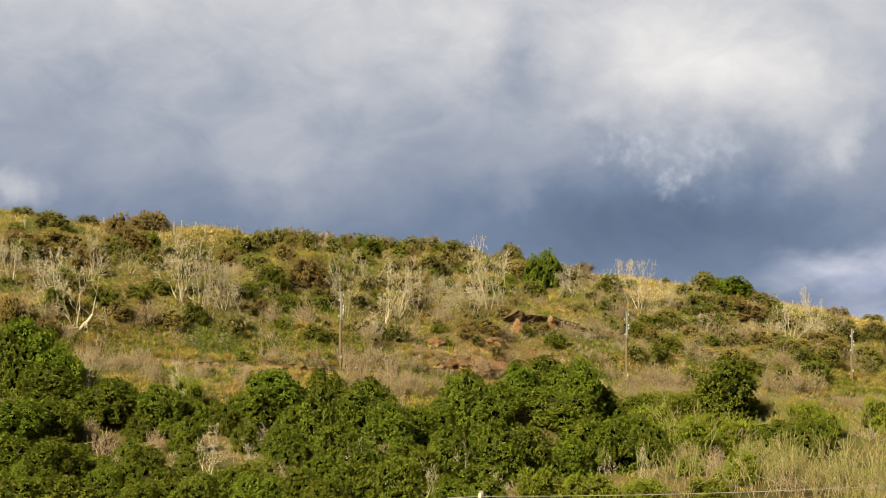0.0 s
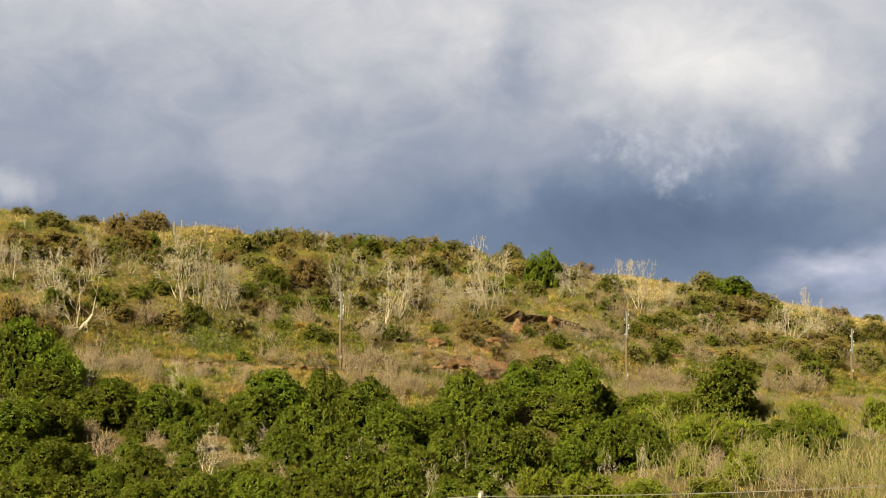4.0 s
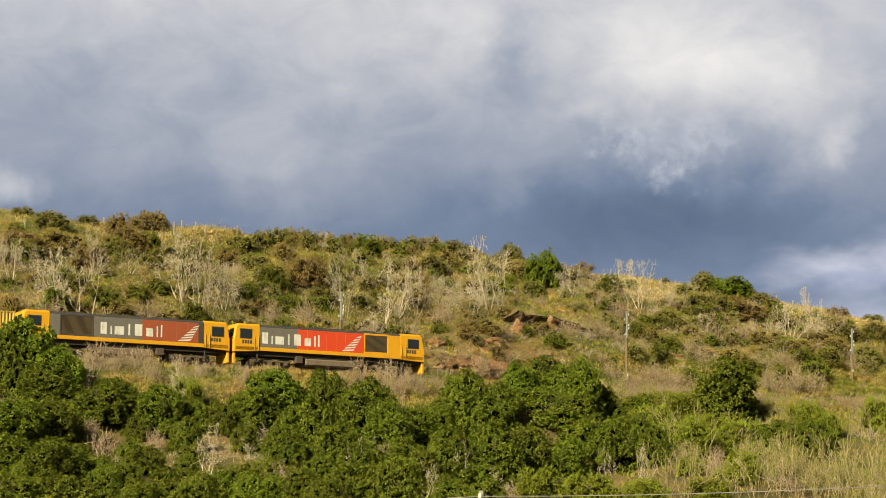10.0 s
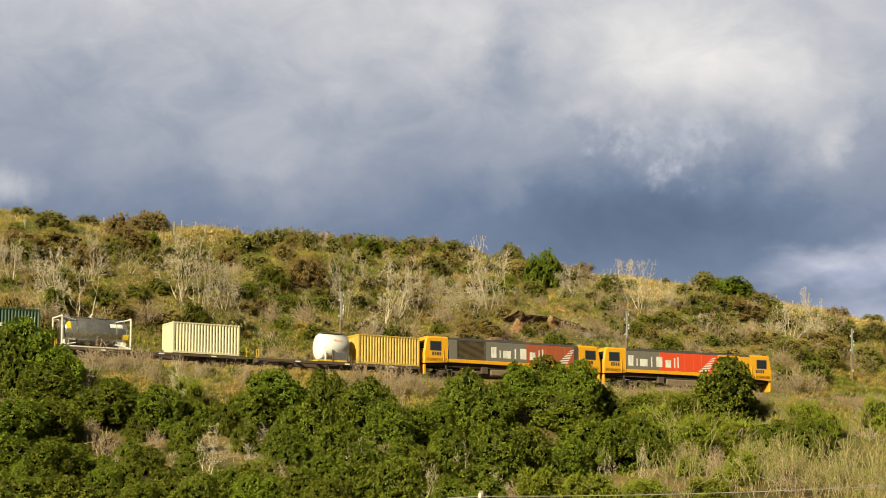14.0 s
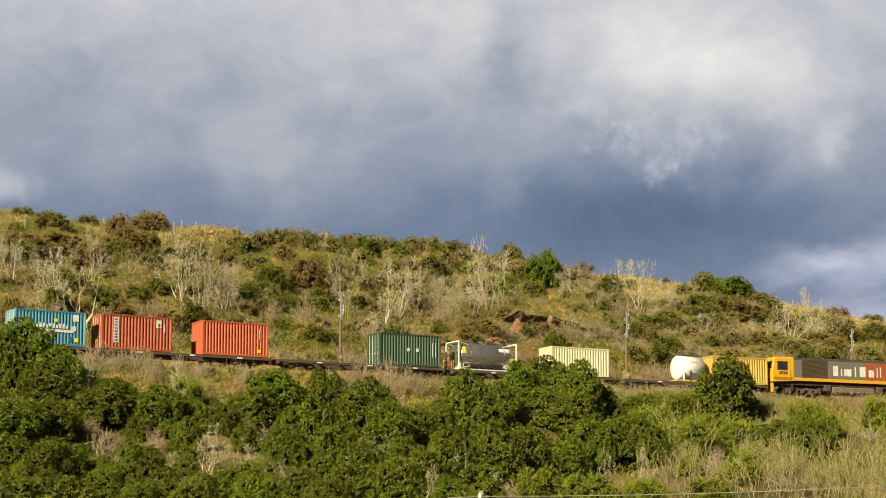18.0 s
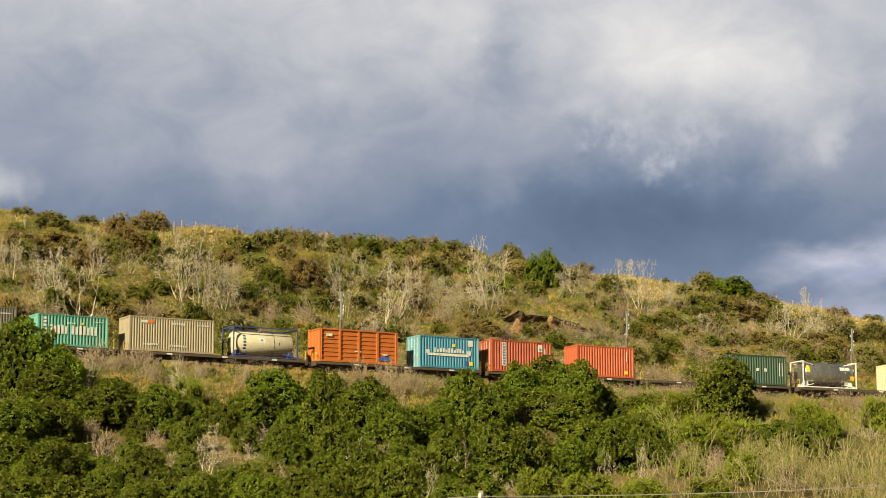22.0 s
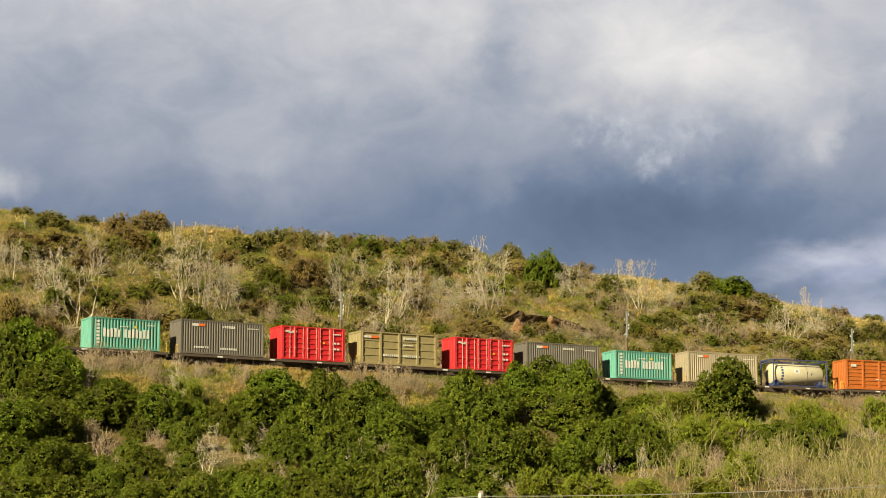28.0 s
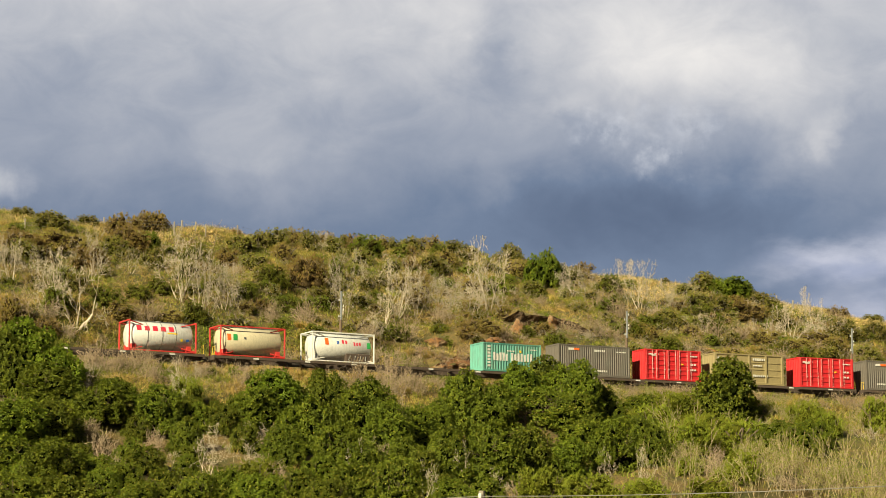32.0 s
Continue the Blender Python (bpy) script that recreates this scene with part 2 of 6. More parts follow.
# ---------- the train ----------
RUNNING = []  # things on the rails and the metres along the line of their middles at the start
DECK = 0.90
HALF = 1.22
white_paint = paint("white_marking", (0.66, 0.64, 0.60), 0.55, 0, 0.35)
black_gear = paint("black_running_gear", (0.028, 0.024, 0.021), 0.75, 0.0, 0.5, (0.09, 0.06, 0.04))
dusty_gear = paint("dusty_underframe", (0.17, 0.125, 0.085), 0.85, 0.0, 0.5)
deck_brown = paint("wagon_deck_paint", (0.075, 0.052, 0.04), 0.8, 0, 0.5)
bogie_dust = paint("dusty_bogie", (0.085, 0.06, 0.042), 0.85, 0.0, 0.6, (0.20, 0.145, 0.095))
hazard_yellow = paint("yellow_handrail", (0.62, 0.42, 0.04), 0.6, 0, 0.3)
wheel_steel = paint("wheel_steel", (0.10, 0.075, 0.06), 0.5, 0.5, 0.5)


def placed(ob, s):
    RUNNING.append((ob, s))
    ob.matrix_basis = Matrix.Translation(at(s, 0, RAIL)) @ pose(0, 0, 0, 0, 0, HEAD)
    return ob


def mesh_of(name, bm, mat):
    me = bpy.data.meshes.new(name)
    bm.to_mesh(me)
    bm.free()
    me.materials.append(mat)
    return me


def wheel_mesh(r, w):
    """A flanged wheel pair on its axle, lying across the line."""
    bm = bmesh.new()
    for side in (-1, 1):
        rings = []
        prof_ = [(0.03, 0.02), (0.10, 0.02), (0.12, 0.07), (r * 0.78, 0.05), (r * 0.84, 0.0), (r + 0.03, 0.0), (r + 0.02, 0.03), (r, 0.04), (r - 0.01, w), (r * 0.84, w), (r * 0.8, 0.09), (0.14, 0.12), (0.10, 0.2), (0.02, 0.2)]
        for rr, y in prof_:
            rings.append([bm.verts.new((math.cos(t) * rr, side * (0.53 + y), math.sin(t) * rr)) for t in (2 * math.pi * i / 20 for i in range(20))])
        for a_, b_ in zip(rings, rings[1:]):
            for i in range(20):
                bm.faces.new((a_[i], a_[(i + 1) % 20], b_[(i + 1) % 20], b_[i]))
    tube(bm, (0, -0.6, 0), (0, 0.6, 0), 0.08)
    # four lightening dimples, so that the turning shows
    for k in range(4):
        t = k * math.pi / 2 + 0.4
        for side in (-1, 1):
            tube(bm, (math.cos(t) * r * 0.5, side * 0.6, math.sin(t) * r * 0.5), (math.cos(t) * r * 0.5, side * 0.63, math.sin(t) * r * 0.5), r * 0.12, seg=8)
    return mesh_of("wheelset", bm, wheel_steel)


WAGON_WHEEL = wheel_mesh(0.42, 0.13)
LOCO_WHEEL = wheel_mesh(0.48, 0.14)


def side_frame_mesh(axles, r, pitch):
    """The two cast side frames of a bogie with axle boxes, springs and the bolster between them."""
    bm = bmesh.new()
    half = pitch * (axles - 1) / 2
    for side in (-1, 1):
        y0, y1 = sorted((side * 0.78, side * 0.9))
        box(bm, -half - 0.35, half + 0.35, y0, y1, r + 0.12, r + 0.28, 0.02)
        for k in range(axles):
            x = -half + k * pitch
            box(bm, x - 0.15, x + 0.15, *sorted((side * 0.76, side * 0.98)), r - 0.14, r + 0.14, 0.03)
            box(bm, x - 0.24, x - 0.17, y0, y1, r - 0.12, r + 0.13)
            box(bm, x + 0.17, x + 0.24, y0, y1, r - 0.12, r + 0.13)
        for k in range(axles - 1):
            x = -half + (k + 0.5) * pitch
            for dx in (-0.16, 0.0, 0.16):
                tube(bm, (x + dx, side * 0.86, r - 0.2), (x + dx, side * 0.86, r + 0.12), 0.07, seg=8)
            box(bm, x - 0.34, x + 0.34, y0, y1, r - 0.28, r - 0.19, 0.015)
    box(bm, -0.2, 0.2, -0.8, 0.8, r + 0.08, r + 0.26, 0.02)
    return mesh_of("side_frame", bm, bogie_dust)


WAGON_BOGIE = side_frame_mesh(2, 0.42, 1.75)
LOCO_BOGIE = side_frame_mesh(3, 0.48, 1.55)


def bogie(parent, x, loco=False):
    o = part("bogie", LOCO_BOGIE if loco else WAGON_BOGIE, None, parent)
    o.location.x = x
    n_, p_ = (3, 1.55) if loco else (2, 1.75)
    for k in range(n_):
        w_ = part("wheelset", LOCO_WHEEL if loco else WAGON_WHEEL, None, o)
        w_.location = ((k - (n_ - 1) / 2) * p_, 0, 0.48 if loco else 0.42)
        WHEELS.append((w_, 0.48 if loco else 0.42))
    return o


WHEELS = []


def coupler(parent, x, way):
    bm = boxes((min(x, x + way * 0.45), max(x, x + way * 0.45), -0.07, 0.07, 0.62, 0.78), (min(x + way * 0.4, x + way * 0.6), max(x + way * 0.4, x + way * 0.6), -0.16, 0.16, 0.56, 0.86), bevel=0.02)
    return part("coupler", bm, black_gear, parent)


def flat_wagon(s0, s1):
    """A skeletal container wagon between two places of the line."""
    L, s = s1 - s0, (s0 + s1) / 2
    h = L / 2
    w_ = thing("flat_wagon", Matrix(), "dark brown container flat wagon with two bogies", "wagon", "wagons of the freight train")
    bm = boxes((-h, h, -0.32, -0.2, 0.42, 0.84), (-h, h, 0.2, 0.32, 0.42, 0.84), (-h, h, -0.42, -0.1, 0.82, 0.86), (-h, h, 0.1, 0.42, 0.82, 0.86))
    part("centre_sill", bm, deck_brown, w_)
    for y in (-1, 1):
        part("side_sill", boxes((-h, h, *sorted((y * 1.10, y * 1.22)), 0.66, DECK - 0.02), bevel=0.012), deck_brown, w_)
    for k in range(9):
        x = -h + 0.3 + k * (L - 0.6) / 8
        part("cross_member", boxes((x - 0.09, x + 0.09, -1.12, 1.12, 0.68, DECK - 0.03)), deck_brown, w_)
    for e in (-1, 1):
        part("headstock", boxes((*sorted((e * h, e * (h - 0.16))), -1.2, 1.2, 0.5, DECK), bevel=0.01), deck_brown, w_)
        coupler(w_, e * h, e)
        bogie(w_, e * (h - 2.3))
        bm = bmesh.new()
        for y in (-1.12, -0.7):
            tube(bm, (e * (h - 0.1), y, DECK), (e * (h - 0.1), y, DECK + 0.75), 0.025, seg=6)
        tube(bm, (e * (h - 0.1), -1.12, DECK + 0.74), (e * (h - 0.1), -0.7, DECK + 0.74), 0.025, seg=6)
        part("handrail", bm, hazard_yellow, w_, "yellow end handrail")
    # brake gear and a pale equipment plate under the sill
    part("brake_gear", boxes((-1.0, 0.1, -0.75, -0.35, 0.35, 0.62), (0.5, 1.3, -0.6, -0.3, 0.4, 0.6), bevel=0.03), black_gear, w_)
    for x in (-h * 0.55, h * 0.05, h * 0.6):
        part("marking", boxes((x, x + 0.5, -1.226, -1.22, 0.70, 0.82)), white_paint, w_)
    return placed(w_, s)


def corrugated(L, H, pitch=0.28, deep=0.075):
    """A pressed steel wall in the xz plane, outer face towards -y, of a given length and height."""
    xs, ys = [], []
    n_ = max(2, round(L / pitch))
    p = L / n_
    for i in range(n_):
        x = -L / 2 + i * p
        xs += [x, x + p * 0.26, x + p * 0.5, x + p * 0.76]
        ys += [0, 0, deep, deep]
    xs.append(L / 2)
    ys.append(0)
    bm = bmesh.new()
    lo = [bm.verts.new((x, y, 0)) for x, y in zip(xs, ys)]
    hi = [bm.verts.new((x, y, H)) for x, y in zip(xs, ys)]
    lo2 = [bm.verts.new((x, 0.08, 0)) for x in (xs[0], xs[-1])]
    hi2 = [bm.verts.new((x, 0.08, H)) for x in (xs[0], xs[-1])]
    for i in range(len(xs) - 1):
        bm.faces.new((lo[i], lo[i + 1], hi[i + 1], hi[i]))
    bm.faces.new((lo2[1], lo2[0], hi2[0], hi2[1]))
    return bm


def pressed_panel(W, H, ribs, deep=0.09):
    """One door panel with horizontal pressings, a single sheet."""
    bm = bmesh.new()
    p = H / ribs
    prof_ = [(0.0, 0.035), (0.05, 0.035)]
    for k in range(ribs):
        z = k * p
        prof_ += [(z + 0.075, deep), (z + p - 0.075, deep), (z + p - 0.05, 0.035)] + ([(z + p + 0.05, 0.035)] if k < ribs - 1 else [(H, 0.035)])
    a_ = [bm.verts.new((-W / 2, y, z)) for z, y in prof_]
    b_ = [bm.verts.new((W / 2, y, z)) for z, y in prof_]
    for i in range(len(prof_) - 1):
        bm.faces.new((a_[i], b_[i], b_[i + 1], a_[i + 1]))
    return bm


def panelled(wall, L, H, cols, ribs, mat, post_mat):
    """Door panels and posts on the side of a container, as parts of that side."""
    p = L / cols
    for i in range(cols + 1):
        x = -L / 2 + i * p
        part("door_post", boxes((max(-L / 2, x - 0.11), min(L / 2, x + 0.11), -0.04, 0.1, 0, H), bevel=0.015), post_mat, wall)
    for i in range(cols):
        o = part("door_panel", pressed_panel(p - 0.18, H, ribs), mat, wall)
        o.location.x = -L / 2 + (i + 0.5) * p


def container(s, L, H, mat, label, end_mat=None, side="corrugated", cols=4, ribs=4, marks=(), doors=True, rods=0, pitch=0.28, group="containers on the train"):
    """A shipping container on the deck. marks: (x0, x1, z0, z1, material) on the near side."""
    c = thing("shipping_container", Matrix(), label, "container", group)
    h = L / 2
    end_mat = end_mat or mat
    z0 = DECK + 0.01
    wall_h = H - 0.30
    for y in (-1, 1):
        bm = corrugated(L - 0.26, wall_h, pitch) if side == "corrugated" else boxes((-L / 2 + 0.13, L / 2 - 0.13, 0.095, 0.12, 0, wall_h))
        o = part("side_wall", bm, mat, c)
        if side != "corrugated":
            panelled(o, L - 0.26, wall_h, cols, ribs, mat, mat)
        o.location = (0, y * (HALF - 0.02), z0 + 0.17)
        if y > 0:
            o.rotation_euler.z = math.pi
        part("bottom_rail", boxes((-h + 0.13, h - 0.13, *sorted((y * HALF, y * (HALF - 0.08))), z0, z0 + 0.17), bevel=0.01), mat, c)
        part("top_rail", boxes((-h + 0.13, h - 0.13, *sorted((y * HALF, y * (HALF - 0.07))), z0 + H - 0.13, z0 + H - 0.02), bevel=0.01), mat, c)
        for x in (-1, 1):
            part("corner_post", boxes((*sorted((x * h, x * (h - 0.13))), *sorted((y * HALF, y * (HALF - 0.13))), z0, z0 + H), bevel=0.012), end_mat, c)
    bm = boxes((-h + 0.1, h - 0.1, -HALF + 0.05, HALF - 0.05, z0 + H - 0.06, z0 + H - 0.03))
    for k in range(int(L / 0.55)):
        x = -h + 0.35 + k * 0.55
        box(bm, x, x + 0.3, -HALF + 0.12, HALF - 0.12, z0 + H - 0.031, z0 + H - 0.012)
    part("roof", bm, mat, c)
    part("floor", boxes((-h + 0.1, h - 0.1, -HALF + 0.08, HALF - 0.08, z0 + 0.02, z0 + 0.14)), deck_brown, c)
    for x in (-1, 1):
        for za, zb in ((z0, z0 + 0.15), (z0 + H - 0.14, z0 + H)):
            part("end_rail", boxes((*sorted((x * h, x * (h - 0.09))), -HALF + 0.13, HALF - 0.13, za, zb), bevel=0.01), end_mat, c)
        if x < 0 and doors:
            for y in (-1, 1):
                bm = boxes((-h + 0.05, -h + 0.09, *sorted((y * 0.01, y * (HALF - 0.13))), z0 + 0.15, z0 + H - 0.14), bevel=0.008)
                for k in range(3):
                    box(bm, -h + 0.03, -h + 0.06, *sorted((y * 0.05, y * (HALF - 0.18))), z0 + 0.3 + k * (H - 0.6) / 3, z0 + 0.3 + (k + 0.8) * (H - 0.6) / 3, 0.01)
                d = part("door", bm, end_mat, c)
                bm = bmesh.new()
                for yy in (0.25, 0.8):
                    tube(bm, (-h + 0.01, y * yy, z0 + 0.1), (-h + 0.01, y * yy, z0 + H - 0.1), 0.02, seg=6)
                    box(bm, -h - 0.02, -h + 0.03, y * yy - 0.1, y * yy + 0.1, z0 + 1.0, z0 + 1.06)
                part("locking_bar", bm, white_paint if doors == "white" else end_mat, d)
        else:
            o = part("end_wall", corrugated(2 * HALF - 0.26, H - 0.29, 0.3, 0.04), end_mat, c)
            o.location = (x * (h - 0.02), 0, z0 + 0.15)
            o.rotation_euler.z = radians(-90) if x < 0 else radians(90)
    for k in range(rods):
        x = -h + 0.8 + (k // 2) * (L - 1.2) / max(1, rods // 2 - 0.5) * 0.9 + (k % 2) * 0.42
        bm = bmesh.new()
        tube(bm, (x, -HALF - 0.01, z0 + 0.1), (x, -HALF - 0.01, z0 + H - 0.1), 0.022, seg=6)
        box(bm, x - 0.02, x + 0.13, -HALF - 0.03, -HALF, z0 + 1.0, z0 + 1.05)
        part("locking_bar", bm, rod_paint, c, "pale steel locking bar")
    for x0, x1, a0, a1, m_ in marks:
        part("marking", boxes((x0, x1, -HALF - 0.012, -HALF + 0.012, z0 + a0, z0 + a1)), m_, c)
    return placed(c, s)


rod_paint = paint("rod_paint", (0.70, 0.42, 0.40), 0.5, 0, 0.2)
C = {
    "yellow": paint("faded_yellow_steel", (0.50, 0.33, 0.055), 0.55, 0, 0.3),
    "cream": paint("cream_steel", (0.60, 0.54, 0.36), 0.55, 0, 0.2),
    "green": paint("dark_green_steel", (0.022, 0.065, 0.035), 0.5, 0, 0.3),
    "rust": paint("rust_red_steel", (0.36, 0.07, 0.028), 0.6, 0, 0.35),
    "rust2": paint("salmon_red_steel", (0.46, 0.09, 0.032), 0.6, 0, 0.25),
    "blue": paint("sky_blue_steel", (0.035, 0.20, 0.32), 0.55, 0, 0.45, (0.10, 0.15, 0.15)),
    "blue_pale": paint("pale_blue_steel", (0.14, 0.34, 0.42), 0.55, 0, 0.35),
    "orange": paint("orange_steel", (0.46, 0.125, 0.02), 0.6, 0, 0.3),
    "beige": paint("beige_steel", (0.34, 0.28, 0.19), 0.55, 0, 0.2),
    "teal": paint("teal_steel", (0.065, 0.26, 0.21), 0.55, 0, 0.5, (0.20, 0.20, 0.13)),
    "teal_pale": paint("pale_teal_steel", (0.13, 0.38, 0.31), 0.5, 0, 0.3),
    "grey": paint("grey_steel", (0.128, 0.112, 0.095), 0.55, 0, 0.25),
    "red": paint("bright_red_steel", (0.56, 0.022, 0.028), 0.45, 0, 0.15),
    "tan": paint("khaki_steel", (0.30, 0.24, 0.115), 0.6, 0, 0.22),
    "tank_white": paint("white_tank_shell", (0.66, 0.65, 0.62), 0.35, 0, 0.25),
    "tank_bright": paint("bright_white_tank_shell", (0.80, 0.80, 0.79), 0.4, 0, 0.12),
    "tank_cream": paint("cream_tank_shell", (0.60, 0.53, 0.37), 0.4, 0, 0.2),
    "tank_steel": paint("bare_steel_shell", (0.50, 0.48, 0.46), 0.28, 0.85, 0.2),
    "frame_red": paint("red_frame", (0.55, 0.035, 0.03), 0.5, 0, 0.2),
    "frame_blue": paint("navy_frame", (0.04, 0.055, 0.16), 0.5, 0, 0.25),
    "frame_pale": paint("pale_frame", (0.72, 0.70, 0.66), 0.5, 0, 0.25),
    "orange_sign": paint("orange_sign", (0.75, 0.14, 0.02), 0.5, 0, 0.05),
    "green_sign": paint("green_sign", (0.03, 0.30, 0.07), 0.5, 0, 0.05),
    "blue_sign": paint("blue_sign", (0.03, 0.10, 0.40), 0.5, 0, 0.05),
    "yellow_sign": paint("yellow_sign", (0.80, 0.55, 0.02), 0.5, 0, 0.05),
    "red_sign": paint("red_sign", (0.60, 0.03, 0.06), 0.5, 0, 0.05),
    "pink_sign": paint("dark_blue_sign", (0.05, 0.07, 0.25), 0.5, 0, 0.05),
}
W_ = white_paint


def word(x0, x1, z0, z1, count, mat, jitter=0.0):
    """A row of plain bars the size of a painted word."""
    p = (x1 - x0) / count
    return [(x0 + i * p, x0 + (i + 0.62) * p, z0, z1 - (jitter if i % 3 == 1 else 0), mat) for i in range(count)]


container(-125.0, 6.06, 2.59, C["yellow"], "faded yellow corrugated shipping container on a flat wagon", doors=False)
container(-142.35, 6.06, 2.62, C["cream"], "plain cream corrugated shipping container on a flat wagon", doors=False)
container(-160.0, 6.06, 2.85, C["green"], "dark green corrugated container with two white diamond signs", doors="white", marks=[(-0.35, -0.05, 1.3, 1.6, W_), (0.55, 0.85, 1.3, 1.6, W_), (2.2, 2.28, 0.9, 2.2, W_), (2.5, 2.58, 0.9, 2.2, W_)])
container(-176.8, 6.06, 2.9, C["rust2"], "plain salmon-red corrugated shipping container", doors=False, marks=[(2.0, 2.35, 0.35, 0.65, C["yellow_sign"]), (2.2, 2.26, 1.5, 2.4, W_)])
container(-185.7, 6.2, 2.9, C["rust"], "rust-red corrugated container with a vertical white and blue sign", doors="white", marks=[(-2.05, -1.6, 0.55, 2.65, W_), *[(-1.98, -1.68, 0.65 + k * 0.25, 0.82 + k * 0.25, C["blue_sign"]) for k in range(8)], (1.7, 2.15, 1.95, 2.6, W_), (1.85, 2.05, 2.05, 2.3, C["blue_sign"]), (2.4, 2.48, 1.6, 2.3, W_)])
container(-193.2, 6.06, 2.85, C["blue"], "sky-blue corrugated container with a white swoosh emblem", C["blue_pale"], doors="white", marks=[*word(-1.5, 1.6, 1.42, 1.8, 11, W_, 0.12), (-2.2, 2.0, 1.1, 1.32, W_), (-2.35, -2.0, 1.25, 1.6, W_), (1.8, 2.2, 1.25, 1.65, W_), (0.3, 0.6, 1.95, 2.2, C["yellow_sign"]), (1.9, 2.4, 2.05, 2.6, W_), (2.05, 2.4, 0.35, 0.7, C["yellow_sign"]), (1.6, 1.9, 0.35, 0.75, C["blue_sign"])])
container(-202.2, 7.62, 2.9, C["orange"], "orange panelled curtain-door container with louvred ribs", doors=False, side="panelled", cols=4, ribs=7, marks=[(-3.2, -2.6, 2.2, 2.45, W_), (1.9, 3.0, 0.35, 0.65, C["blue_sign"]), (2.3, 2.8, 0.8, 0.92, W_), (-0.4, 0.2, 0.95, 1.05, W_)])
for s_, m_, l_ in ((-219.7, "beige", "beige corrugated twenty-five foot container with small white marks"), (-237.0, "grey", "dark grey corrugated container with small white and red marks"), (-270.8, "grey", "dark grey corrugated container with small white and red marks")):
    container(s_, 7.62, 2.9, C[m_], l_, doors=False, pitch=0.23, marks=[(-2.75, -2.2, 2.36, 2.56, W_), (-2.2, -1.6, 2.36, 2.56, C["orange_sign"]), *word(0.0, 1.2, 2.3, 2.5, 6, W_), *word(-0.2, 1.4, 0.45, 0.62, 8, W_), *word(-2.6, -1.2, 0.5, 0.66, 7, W_), *word(2.3, 3.4, 2.32, 2.42, 7, W_)])
for s_ in (-228.4, -279.5):
    container(s_, 6.06, 2.59, C["teal"], "teal corrugated container with a row of white block marks", C["teal_pale"], doors=False, marks=[*word(-1.95, -0.35, 0.98, 1.72, 5, W_, 0.1), *word(-0.1, 2.2, 0.98, 1.72, 7, W_, 0.1), *[(-2.55, -2.25, 0.4 + k * 0.29, 0.58 + k * 0.29, W_) for k in range(7)], (0.75, 0.95, 1.8, 2.0, C["yellow_sign"]), *word(-0.5, 0.3, 1.85, 1.95, 4, W_), *word(1.9, 2.6, 2.05, 2.15, 4, W_)])
for s_ in (-245.3, -262.3):
    container(s_, 6.06, 2.9, C["red"], "bright red side-door container with pale vertical locking bars", doors=False, side="panelled", cols=5, ribs=6, rods=8, marks=[(-2.65, -2.2, 2.35, 2.48, W_), (-2.35, -1.9, 2.26, 2.4, W_), (-2.05, -1.6, 2.35, 2.48, W_), *word(1.7, 2.7, 2.3, 2.42, 6, W_), *word(1.7, 2.6, 1.5, 1.66, 3, W_), *word(1.7, 2.6, 1.0, 1.16, 3, W_), (0.9, 1.1, 1.5, 1.62, C["yellow_sign"])])
container(-253.9, 7.62, 2.9, C["tan"], "khaki panelled side-door container with white lettering bars", doors=False, side="panelled", cols=4, ribs=4, marks=[(-3.5, -2.8, 2.3, 2.5, W_), (-2.8, -2.1, 2.3, 2.5, C["orange_sign"]), *word(0.4, 2.0, 2.3, 2.52, 8, W_), *word(0.4, 1.4, 1.75, 1.88, 6, W_), *word(0.4, 2.1, 0.75, 0.95, 8, W_), *word(-1.6, 0.1, 0.75, 0.95, 8, W_)])


def barrel(x0, x1, r, zc, flat=1.0):
    """A tank shell with dished ends."""
    bm = bmesh.new()
    prof_ = [(x0, 0.02), (x0 + 0.03, r * 0.5), (x0 + 0.09, r * 0.8), (x0 + 0.16, r * 0.94), (x0 + 0.25, r), (x1 - 0.25 * flat, r), (x1 - 0.16 * flat, r * 0.94), (x1 - 0.09 * flat, r * 0.8), (x1 - 0.03 * flat, r * 0.5), (x1, 0.02)]
    rings = [[bm.verts.new((x, math.cos(t) * rr, zc + math.sin(t) * rr)) for t in (2 * math.pi * i / 32 for i in range(32))] for x, rr in prof_]
    for a_, b_ in zip(rings, rings[1:]):
        for i in range(32):
            f = bm.faces.new((a_[i], b_[i], b_[(i + 1) % 32], a_[(i + 1) % 32]))
            f.smooth = True
    bm.faces.new(rings[0])
    bm.faces.new(rings[-1][::-1])
    return bm


def curved_mark(x0, x1, a0, a1, r, zc):
    """A painted strip lying on the near flank of a tank shell, between two angles in degrees above the horizontal."""
    bm = bmesh.new()
    rows2 = []
    for k in range(5):
        t = radians(a0 + (a1 - a0) * k / 4)
        rows2.append([bm.verts.new((x, -math.cos(t) * (r + 0.008), zc + math.sin(t) * (r + 0.008))) for x in (x0, x1)])
    for a_, b_ in zip(rows2, rows2[1:]):
        bm.faces.new((a_[0], a_[1], b_[1], b_[0]))
    return bm


